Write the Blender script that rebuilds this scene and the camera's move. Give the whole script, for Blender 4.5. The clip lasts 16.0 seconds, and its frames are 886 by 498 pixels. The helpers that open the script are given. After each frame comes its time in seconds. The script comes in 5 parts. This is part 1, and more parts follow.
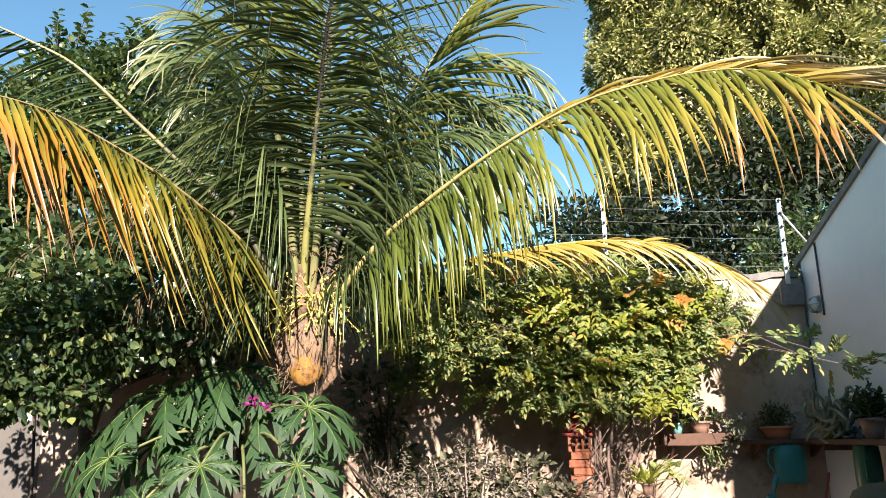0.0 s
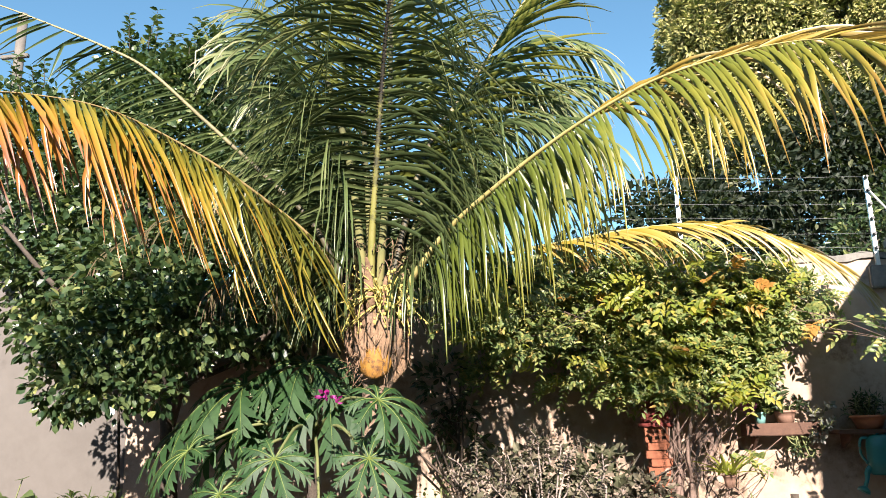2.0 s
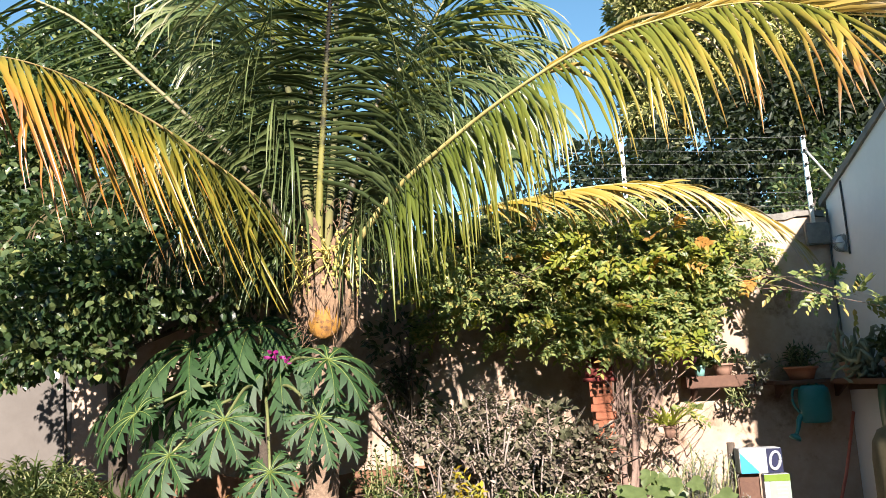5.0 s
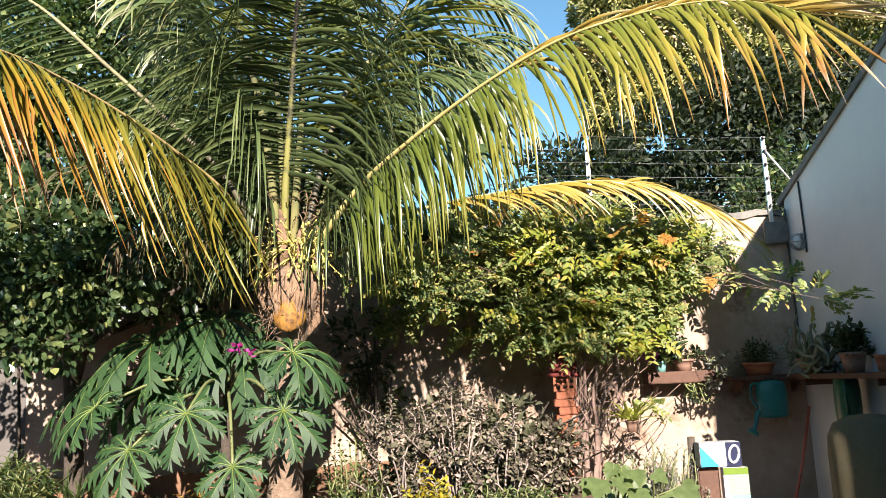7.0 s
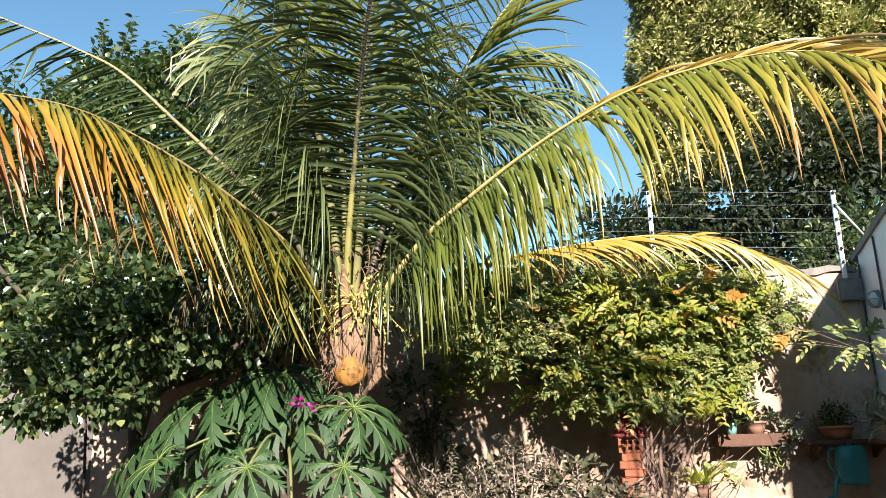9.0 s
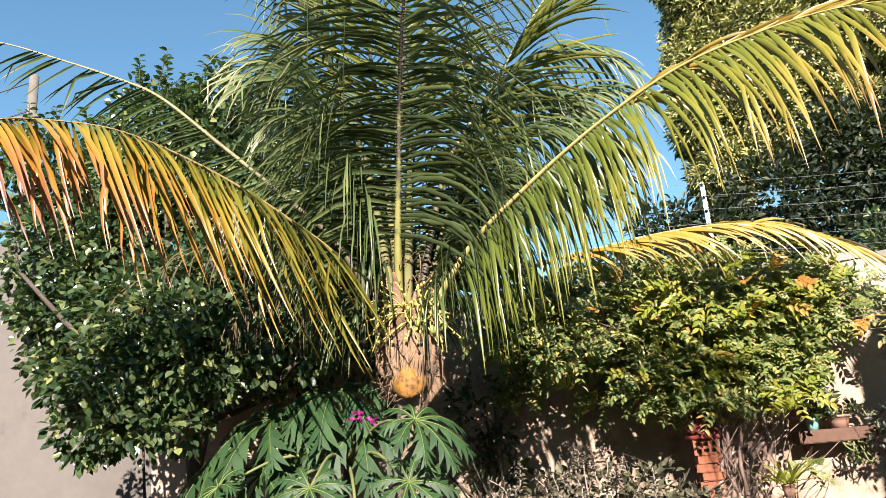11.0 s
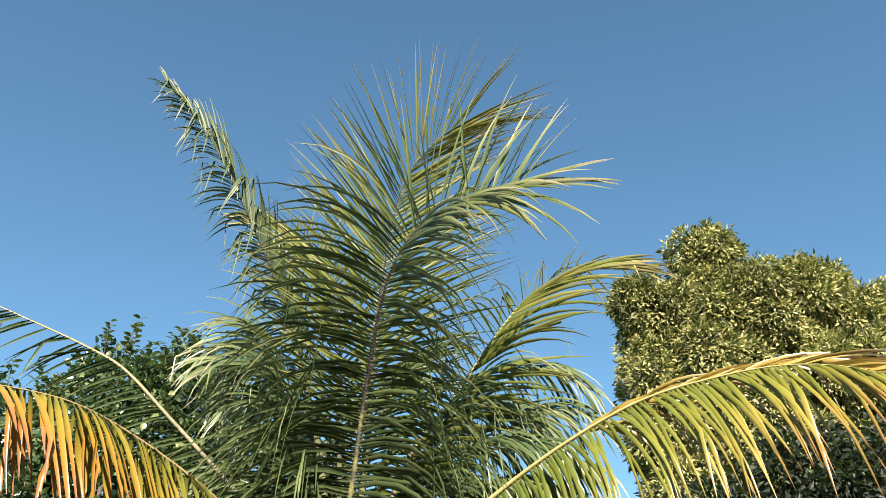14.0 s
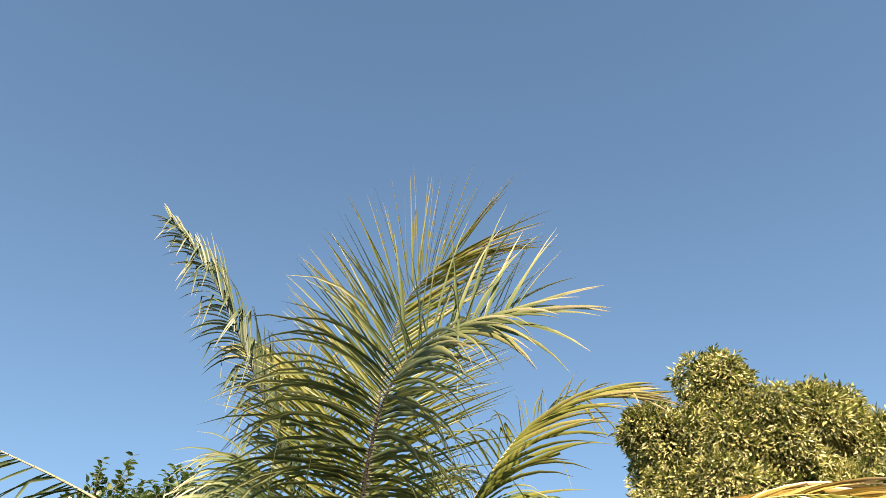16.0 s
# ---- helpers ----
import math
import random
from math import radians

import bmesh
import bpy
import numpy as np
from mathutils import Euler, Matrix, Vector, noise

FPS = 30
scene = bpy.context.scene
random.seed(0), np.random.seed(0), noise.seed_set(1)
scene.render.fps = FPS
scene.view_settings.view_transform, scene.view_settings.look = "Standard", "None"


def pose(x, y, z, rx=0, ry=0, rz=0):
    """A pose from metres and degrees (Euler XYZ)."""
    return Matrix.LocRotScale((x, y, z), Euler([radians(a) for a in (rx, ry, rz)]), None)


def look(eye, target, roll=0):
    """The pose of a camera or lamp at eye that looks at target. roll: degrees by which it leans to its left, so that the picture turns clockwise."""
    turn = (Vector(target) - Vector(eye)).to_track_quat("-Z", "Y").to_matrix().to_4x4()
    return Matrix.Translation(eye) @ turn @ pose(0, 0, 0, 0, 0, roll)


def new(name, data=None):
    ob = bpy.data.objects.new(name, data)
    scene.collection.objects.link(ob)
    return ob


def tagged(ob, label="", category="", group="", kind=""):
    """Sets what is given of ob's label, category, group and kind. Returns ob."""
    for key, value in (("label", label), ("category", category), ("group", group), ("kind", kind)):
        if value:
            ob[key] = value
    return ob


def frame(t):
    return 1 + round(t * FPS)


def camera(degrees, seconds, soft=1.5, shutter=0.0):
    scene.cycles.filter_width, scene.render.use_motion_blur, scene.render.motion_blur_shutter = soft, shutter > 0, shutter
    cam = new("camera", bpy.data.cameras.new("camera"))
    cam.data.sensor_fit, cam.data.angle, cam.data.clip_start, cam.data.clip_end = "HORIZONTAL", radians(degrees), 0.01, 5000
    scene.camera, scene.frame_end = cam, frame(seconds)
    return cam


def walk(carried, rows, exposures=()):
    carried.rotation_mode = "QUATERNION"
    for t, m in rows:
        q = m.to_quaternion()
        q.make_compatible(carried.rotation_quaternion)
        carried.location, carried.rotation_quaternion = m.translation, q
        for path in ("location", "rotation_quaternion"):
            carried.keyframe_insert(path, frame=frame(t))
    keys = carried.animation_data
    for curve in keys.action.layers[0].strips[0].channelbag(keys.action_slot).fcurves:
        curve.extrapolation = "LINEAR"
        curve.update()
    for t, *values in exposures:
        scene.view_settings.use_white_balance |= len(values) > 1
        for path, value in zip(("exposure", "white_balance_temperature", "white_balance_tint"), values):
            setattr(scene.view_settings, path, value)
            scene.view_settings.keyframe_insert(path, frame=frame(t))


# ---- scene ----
cam = camera(58.60, 16.0, 0.5)
PATH = [
    (0.0, (0.041, -0.107, 1.212), (-0.058, 2.809, 1.907), -1.30),
    (0.5, (0.069, -0.064, 1.218), (0.198, 2.849, 1.922), -0.84),
    (0.7, (0.065, -0.029, 1.222), (0.228, 2.891, 1.890), 0.18),
    (1.0, (0.086, -0.025, 1.225), (0.212, 2.879, 1.967), -3.24),
    (1.5, (0.078, -0.011, 1.227), (-0.055, 2.903, 1.927), -2.53),
    (2.0, (0.062, -0.033, 1.239), (-0.307, 2.870, 1.897), -1.54),
    (2.5, (0.049, -0.058, 1.225), (-0.398, 2.836, 1.874), -1.16),
    (3.0, (0.035, -0.088, 1.234), (-0.342, 2.831, 1.816), -2.49),
    (3.5, (0.036, -0.101, 1.240), (-0.224, 2.834, 1.808), -2.42),
    (4.0, (0.050, -0.088, 1.258), (-0.099, 2.862, 1.781), -2.71),
    (4.5, (0.070, -0.073, 1.248), (-0.063, 2.875, 1.789), -3.18),
    (5.0, (0.095, -0.064, 1.232), (-0.103, 2.887, 1.735), -2.56),
    (5.2, (0.098, -0.050, 1.219), (-0.082, 2.915, 1.640), -2.59),
    (7.3, (0.054, -0.052, 1.193), (0.006, 2.902, 1.712), -2.53),
    (7.5, (0.056, -0.058, 1.202), (-0.018, 2.893, 1.741), -3.08),
    (8.0, (0.047, -0.065, 1.195), (-0.073, 2.867, 1.819), -2.13),
    (8.5, (0.048, -0.048, 1.205), (-0.176, 2.873, 1.849), -1.35),
    (8.7, (0.039, -0.043, 1.196), (-0.209, 2.869, 1.871), -1.32),
    (10.8, (-0.079, 0.187, 1.053), (-0.400, 3.047, 1.899), -4.75),
    (11.0, (-0.084, 0.187, 1.067), (-0.485, 3.041, 1.900), -4.74),
    (11.5, (-0.083, 0.175, 1.059), (-0.647, 2.992, 1.923), -3.00),
    (12.0, (-0.075, 0.135, 1.069), (-0.495, 2.941, 2.042), 0.95),
    (12.5, (-0.088, 0.123, 1.106), (-0.322, 2.904, 2.206), -0.18),
    (13.0, (-0.100, 0.085, 1.115), (-0.323, 2.729, 2.515), -0.97),
    (13.5, (-0.113, 0.083, 1.140), (-0.290, 2.578, 2.796), -1.84),
    (14.0, (-0.122, 0.066, 1.175), (-0.267, 2.481, 2.950), -0.67),
    (14.5, (-0.122, 0.085, 1.225), (-0.303, 2.395, 3.129), -0.01),
    (15.0, (-0.108, 0.070, 1.253), (-0.267, 2.397, 3.140), -0.45),
    (15.5, (-0.085, 0.065, 1.236), (-0.197, 2.247, 3.293), -0.64),
    (16.0, (-0.011, 0.055, 1.155), (-0.158, 2.146, 3.301), -1.15),
]
walk(cam, [(t, look(eye, target, roll)) for t, eye, target, roll in PATH],
     [(0.0, 1.70, 6500, 10), (14.2, 1.66, 6500, 10), (15.2, 1.80, 6800, 14), (16.0, 1.92, 7500, 22)])

# ---- light ----
SUN = Vector((-0.15, 1.0, -0.53)).normalized()
world = bpy.data.worlds.new("world")
scene.world = world
world.use_nodes = True
wn = world.node_tree
sky = wn.nodes.new("ShaderNodeTexSky")
sky.sky_type = 'NISHITA'
sky.sun_disc = False
sky.sun_elevation = math.asin(-SUN.z)
sky.sun_rotation = math.atan2(-SUN.x, -SUN.y)
sky.air_density, sky.dust_density, sky.ozone_density = 1.0, 0.0, 0.4
wn.nodes["Background"].inputs[1].default_value = 0.063
tint = wn.nodes.new("ShaderNodeMix")
tint.data_type, tint.blend_type = 'RGBA', 'MULTIPLY'
tint.inputs[0].default_value, tint.inputs[7].default_value = 1.0, (0.71, 1.0, 1.06, 1)
wn.links.new(sky.outputs[0], tint.inputs[6])
wn.links.new(tint.outputs[2], wn.nodes["Background"].inputs[0])
sun = new("sun", bpy.data.lights.new("sun", 'SUN'))
sun.data.energy, sun.data.angle, sun.data.color = 5.35, radians(0.53), (1.0, 0.89, 0.81)
sun.matrix_world = Matrix.Translation((4, -8, 12)) @ SUN.to_track_quat("-Z", "Y").to_matrix().to_4x4()

RNG = np.random.default_rng(7)


# ---- materials ----
def nodes_of(name):
    m = bpy.data.materials.new(name)
    m.use_nodes = True
    t = m.node_tree
    return m, t, t.nodes["Principled BSDF"]


def ramp(t, stops, fac):
    r = t.nodes.new("ShaderNodeValToRGB")
    while len(r.color_ramp.elements) < len(stops):
        r.color_ramp.elements.new(0.5)
    for e, (p, c) in zip(r.color_ramp.elements, stops):
        e.position, e.color = p, (*c, 1)
    t.links.new(fac, r.inputs[0])
    return r.outputs[0]


def noise_of(t, scale, detail=5, rough=0.6, coords="Object"):
    tc = t.nodes.new("ShaderNodeTexCoord")
    n = t.nodes.new("ShaderNodeTexNoise")
    n.inputs["Scale"].default_value, n.inputs["Detail"].default_value, n.inputs["Roughness"].default_value = scale, detail, rough
    t.links.new(tc.outputs[coords], n.inputs["Vector"])
    return n.outputs[0]


def blend(t, fac, a, b, mode='MIX'):
    x = t.nodes.new("ShaderNodeMix")
    x.data_type, x.blend_type = 'RGBA', mode
    for s, v in ((x.inputs[0], fac), (x.inputs[6], a), (x.inputs[7], b)):
        if isinstance(v, bpy.types.NodeSocket):
            t.links.new(v, s)
        elif isinstance(v, (int, float)):
            s.default_value = v
        else:
            s.default_value = (*v, 1)
    return x.outputs[2]


def bump_of(t, bsdf, height, strength=0.3, distance=0.01):
    b = t.nodes.new("ShaderNodeBump")
    b.inputs["Strength"].default_value, b.inputs["Distance"].default_value = strength, distance
    t.links.new(height, b.inputs["Height"])
    t.links.new(b.outputs[0], bsdf.inputs["Normal"])


def surface(name, dark, light, rough=0.8, big=1.2, fine=14.0, bump=0.3, metal=0.0, spots=None, distance=0.008):
    """Mottled surface: two scales of noise between two colours, optional stains, fine relief."""
    m, t, b = nodes_of(name)
    n1, n2 = noise_of(t, big), noise_of(t, fine, 8, 0.7)
    c1 = ramp(t, [(0.3, dark), (0.7, light)], n1)
    c2 = ramp(t, [(0.3, dark), (0.7, light)], n2)
    col = blend(t, 0.45, c1, c2)
    if spots:
        f = ramp(t, [(spots[1], (0, 0, 0)), (spots[1] + 0.12, (1, 1, 1))], noise_of(t, spots[2], 6, 0.7))
        col = blend(t, f, col, spots[0])
    t.links.new(col, b.inputs["Base Color"])
    b.inputs["Roughness"].default_value, b.inputs["Metallic"].default_value = rough, metal
    bump_of(t, b, n2, bump, distance)
    return m


def leafy(name, stops, rough=0.45, translucent=0.3, glow=(0.25, 0.4, 0.05), vein=0.0):
    """Leaf: colour varies from leaf to leaf, a little light passes through."""
    m, t, b = nodes_of(name)
    g = t.nodes.new("ShaderNodeNewGeometry")
    stops = [(p, (0.68 * r, 0.68 * g2, 0.86 * b2)) for p, (r, g2, b2) in stops]
    col = ramp(t, stops, g.outputs["Random Per Island"])
    n = noise_of(t, 22.0, 4, 0.6)
    col = blend(t, ramp(t, [(0.35, (0, 0, 0)), (0.75, (0.5, 0.5, 0.5))], n), col, tuple(0.45 * v for v in stops[0][1]))
    t.links.new(col, b.inputs["Base Color"])
    b.inputs["Roughness"].default_value = rough
    b.inputs["Specular IOR Level"].default_value = 0.4
    tr = t.nodes.new("ShaderNodeBsdfTranslucent")
    t.links.new(blend(t, 0.5, col, glow), tr.inputs[0])
    mx = t.nodes.new("ShaderNodeMixShader")
    mx.inputs[0].default_value = translucent
    t.links.new(b.outputs[0], mx.inputs[1])
    t.links.new(tr.outputs[0], mx.inputs[2])
    t.links.new(mx.outputs[0], t.nodes["Material Output"].inputs[0])
    bump_of(t, b, n, 0.15, 0.003)
    return m


def frond_mat(name, along, spread=0.25, rough=0.3, translucent=0.2, drying=0.2, heel=None):
    """Palm leaflet: colours run from the leaflet's foot (0) to its tip (1), shifted from leaflet to leaflet and along the frond."""
    m, t, b = nodes_of(name)
    uv = t.nodes.new("ShaderNodeUVMap")
    uv.uv_map = "leaf"
    sep = t.nodes.new("ShaderNodeSeparateXYZ")
    t.links.new(uv.outputs[0], sep.inputs[0])
    g = t.nodes.new("ShaderNodeNewGeometry")

    def mathn(op, a, c):
        x = t.nodes.new("ShaderNodeMath")
        x.operation = op
        for s, v in zip(x.inputs, (a, c)):
            if isinstance(v, (int, float)):
                s.default_value = v
            else:
                t.links.new(v, s)
        return x.outputs[0]
    rnd = mathn('MULTIPLY', mathn('SUBTRACT', g.outputs["Random Per Island"], 0.5), spread)
    n = mathn('MULTIPLY', mathn('SUBTRACT', noise_of(t, 9.0, 4, 0.6), 0.5), 0.35)
    reach = mathn('ADD', mathn('MULTIPLY', sep.outputs[1], 0.5), 0.5)
    fac = mathn('ADD', mathn('ADD', mathn('MULTIPLY', mathn('MULTIPLY', sep.outputs[0], reach), 1.0 - drying), mathn('MULTIPLY', sep.outputs[1], drying)), mathn('ADD', rnd, n))
    col = ramp(t, [(p, (0.68 * r, 0.68 * g2, 0.86 * b2)) for p, (r, g2, b2) in along], fac)
    if heel:
        col = blend(t, ramp(t, [(0.015, (1, 1, 1)), (0.025, (0, 0, 0))], sep.outputs[0]), col, heel)
    t.links.new(col, b.inputs["Base Color"])
    b.inputs["Roughness"].default_value = rough
    b.inputs["Specular IOR Level"].default_value = 0.45
    tr = t.nodes.new("ShaderNodeBsdfTranslucent")
    t.links.new(col, tr.inputs[0])
    mx = t.nodes.new("ShaderNodeMixShader")
    mx.inputs[0].default_value = translucent
    t.links.new(b.outputs[0], mx.inputs[1])
    t.links.new(tr.outputs[0], mx.inputs[2])
    t.links.new(mx.outputs[0], t.nodes["Material Output"].inputs[0])
    return m


M = {}
M["plaster"] = surface("cream_plaster", (0.29, 0.20, 0.14), (0.49, 0.385, 0.305), 0.9, 0.8, 9.0, 0.35, spots=((0.16, 0.095, 0.058), 0.53, 1.7))
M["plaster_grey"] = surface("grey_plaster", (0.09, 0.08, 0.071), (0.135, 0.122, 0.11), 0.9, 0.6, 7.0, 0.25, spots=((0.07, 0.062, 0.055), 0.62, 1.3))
M["plaster_white"] = surface("white_painted_plaster", (0.72, 0.73, 0.75), (0.84, 0.84, 0.85), 0.85, 0.5, 6.0, 0.2, spots=((0.38, 0.37, 0.37), 0.66, 0.9))
M["coping"] = surface("weathered_mortar", (0.11, 0.105, 0.095), (0.28, 0.26, 0.23), 0.95, 3.0, 22.0, 0.6, spots=((0.10, 0.10, 0.09), 0.58, 5.0))
M["clay_base"] = surface("clay_stained_render", (0.11, 0.055, 0.03), (0.23, 0.125, 0.07), 0.9, 1.5, 12.0, 0.4)
M["soil"] = surface("garden_soil", (0.05, 0.032, 0.02), (0.15, 0.09, 0.055), 1.0, 3.0, 30.0, 0.9, distance=0.03)
M["ground"] = surface("yard_grass_and_earth", (0.05, 0.042, 0.028), (0.12, 0.10, 0.07), 0.95, 0.8, 12.0, 0.4)
M["bark"] = surface("grey_brown_bark", (0.04, 0.03, 0.022), (0.11, 0.085, 0.065), 0.95, 5.0, 35.0, 1.0, distance=0.015)
M["palm_bark"] = surface("palm_trunk", (0.10, 0.065, 0.042), (0.30, 0.21, 0.145), 0.95, 5.0, 40.0, 1.0, distance=0.015)
M["fibre"] = surface("palm_fibre", (0.075, 0.04, 0.022), (0.33, 0.215, 0.13), 0.95, 9.0, 60.0, 0.9)
M["boot"] = surface("drying_frond_foot", (0.14, 0.055, 0.010), (0.34, 0.175, 0.02), 0.75, 12.0, 34.0, 0.6, spots=((0.07, 0.03, 0.012), 0.52, 14.0))
M["petiole_dry"] = surface("straw_petiole", (0.28, 0.23, 0.07), (0.42, 0.36, 0.15), 0.5, 4.0, 25.0, 0.15)
M["petiole_tan"] = surface("tan_petiole", (0.13, 0.09, 0.03), (0.27, 0.19, 0.07), 0.6, 4.0, 25.0, 0.2)
M["frond_green"] = frond_mat("green_frond", [(0.0, (0.13, 0.165, 0.025)), (0.4, (0.23, 0.245, 0.035)), (0.75, (0.37, 0.325, 0.07)), (1.0, (0.46, 0.37, 0.15))], 0.45, drying=0.25, translucent=0.3, rough=0.42, heel=(0.30, 0.27, 0.12))
M["frond_light"] = frond_mat("yellow_green_frond", [(0.0, (0.17, 0.20, 0.03)), (0.4, (0.26, 0.27, 0.045)), (0.75, (0.40, 0.35, 0.09)), (1.0, (0.50, 0.42, 0.20))], 0.4, drying=0.3, translucent=0.3)
M["frond_dark"] = frond_mat("dark_green_frond", [(0.0, (0.075, 0.115, 0.032)), (0.5, (0.15, 0.20, 0.055)), (0.8, (0.29, 0.32, 0.11)), (1.0, (0.50, 0.45, 0.23))], 0.5, drying=0.12, translucent=0.24, rough=0.33)
M["frond_mid"] = frond_mat("green_tattered_frond", [(0.0, (0.06, 0.09, 0.028)), (0.5, (0.11, 0.15, 0.04)), (0.8, (0.21, 0.23, 0.07)), (1.0, (0.40, 0.35, 0.17))], 0.45, drying=0.15, translucent=0.2, rough=0.5)
M["frond_under"] = frond_mat("dark_comb_frond", [(0.0, (0.07, 0.10, 0.03)), (0.5, (0.17, 0.21, 0.055)), (0.8, (0.36, 0.36, 0.11)), (1.0, (0.52, 0.44, 0.20))], 0.45, drying=0.22, translucent=0.26, rough=0.33, heel=(0.19, 0.17, 0.095))
M["frond_yellow"] = frond_mat("yellowing_frond", [(0.0, (0.085, 0.13, 0.02)), (0.3, (0.165, 0.195, 0.024)), (0.52, (0.29, 0.275, 0.03)), (0.68, (0.46, 0.34, 0.05)), (0.86, (0.44, 0.22, 0.05)), (1.0, (0.62, 0.52, 0.30))], 0.35, drying=0.40)
M["frond_orange"] = frond_mat("orange_drying_frond", [(0.0, (0.09, 0.11, 0.02)), (0.22, (0.20, 0.20, 0.025)), (0.40, (0.36, 0.27, 0.028)), (0.56, (0.52, 0.23, 0.03)), (0.74, (0.36, 0.15, 0.05)), (0.86, (0.30, 0.17, 0.10)), (0.97, (0.62, 0.53, 0.44))], 0.32, drying=0.42)
M["frond_brown"] = frond_mat("dead_brown_frond", [(0.0, (0.08, 0.075, 0.02)), (0.5, (0.13, 0.095, 0.03)), (1.0, (0.20, 0.13, 0.06))], 0.5, rough=0.75)
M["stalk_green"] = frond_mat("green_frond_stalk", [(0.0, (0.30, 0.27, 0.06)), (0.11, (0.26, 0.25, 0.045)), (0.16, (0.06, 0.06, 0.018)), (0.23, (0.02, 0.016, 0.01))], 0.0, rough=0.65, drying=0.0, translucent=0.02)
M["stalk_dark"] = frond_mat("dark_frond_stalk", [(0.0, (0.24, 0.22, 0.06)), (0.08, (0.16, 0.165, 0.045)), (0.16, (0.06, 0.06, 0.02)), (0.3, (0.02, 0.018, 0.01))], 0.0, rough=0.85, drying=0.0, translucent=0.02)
M["stalk_arch"] = frond_mat("arching_pale_stalk", [(0.0, (0.06, 0.05, 0.02)), (0.12, (0.10, 0.085, 0.03)), (0.22, (0.30, 0.26, 0.10)), (0.5, (0.42, 0.36, 0.16))], 0.0, rough=0.6, drying=0.0, translucent=0.02)
M["frond_straw"] = frond_mat("straw_frond", [(0.0, (0.40, 0.28, 0.03)), (0.4, (0.50, 0.36, 0.07)), (0.8, (0.56, 0.46, 0.23)), (1.0, (0.56, 0.47, 0.33))], 0.4)
M["leaf_citrus"] = leafy("citrus_leaf", [(0.0, (0.026, 0.054, 0.019)), (0.5, (0.066, 0.112, 0.034)), (0.88, (0.16, 0.21, 0.065)), (1.0, (0.42, 0.44, 0.12))], 0.3, 0.16)
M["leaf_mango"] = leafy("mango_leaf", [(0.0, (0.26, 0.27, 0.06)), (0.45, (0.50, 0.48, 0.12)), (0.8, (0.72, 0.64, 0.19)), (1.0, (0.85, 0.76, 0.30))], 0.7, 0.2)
# Darker copy of the mango leaf: shade in the crown's gaps, given as colour.
M["leaf_mango_shade"] = leafy("shade_tone_mango_leaf", [(0.0, (0.05, 0.06, 0.014)), (0.6, (0.11, 0.12, 0.028)), (1.0, (0.22, 0.21, 0.05))], 0.7, 0.15)
# Near-black leaf colour holds the shade under the crown; pale stops mimic lit leaves.
M["leaf_shade"] = leafy("shade_toned_dark_leaf", [(0.0, (0.012, 0.022, 0.008)), (0.8, (0.03, 0.046, 0.016)), (0.95, (0.07, 0.085, 0.03)), (1.0, (0.16, 0.17, 0.06))], 0.6, 0.1)
M["leaf_shrub"] = leafy("shrub_leaf", [(0.0, (0.14, 0.21, 0.06)), (0.4, (0.27, 0.34, 0.085)), (0.75, (0.44, 0.46, 0.12)), (0.93, (0.64, 0.55, 0.13)), (1.0, (0.74, 0.46, 0.12))], 0.4, 0.32)
M["leaf_papaya"] = leafy("papaya_leaf", [(0.0, (0.026, 0.072, 0.016)), (1.0, (0.055, 0.122, 0.028))], 0.58, 0.14, (0.1, 0.3, 0.03))


# ---- mesh helpers ----
def mesh(name, verts, faces, mat, smooth=False, uv=None):
    me = bpy.data.meshes.new(name)
    me.from_pydata([tuple(v) for v in verts], [], faces)
    if uv is not None:
        lay = me.uv_layers.new(name="leaf")
        idx = np.empty(len(me.loops), dtype=np.int32)
        me.loops.foreach_get("vertex_index", idx)
        lay.data.foreach_set("uv", np.asarray(uv, dtype=np.float32)[idx].ravel())
    if mat is not None:
        me.materials.append(mat)
    if smooth:
        me.polygons.foreach_set("use_smooth", [True] * len(me.polygons))
    me.update()
    return me


def part(name, data, parent, label="", material=None):
    """One mesh object (from a bmesh or a mesh) under a thing or under a part; parent None makes it a thing."""
    if isinstance(data, bmesh.types.BMesh):
        me = bpy.data.meshes.new(name)
        data.to_mesh(me)
        data.free()
        me.materials.append(material)
        data = me
    ob = new(name, data)
    if parent is not None:
        ob.parent = parent
    return tagged(ob, label) if label else ob


def thing(name, label, category, at=(0, 0, 0), group="", kind=""):
    e = new(name)
    e.empty_display_size = 0.1
    e.location = at
    return tagged(e, label, category, group, kind)


def box_bm(x0, x1, y0, y1, z0, z1, bevel=0.0):
    bm = bmesh.new()
    bmesh.ops.create_cube(bm, size=1.0, matrix=Matrix.Translation(((x0 + x1) / 2, (y0 + y1) / 2, (z0 + z1) / 2)) @ Matrix.Diagonal((x1 - x0, y1 - y0, z1 - z0, 1)))
    if bevel:
        bmesh.ops.bevel(bm, geom=bm.edges[:], offset=bevel, segments=2, affect='EDGES')
    return bm


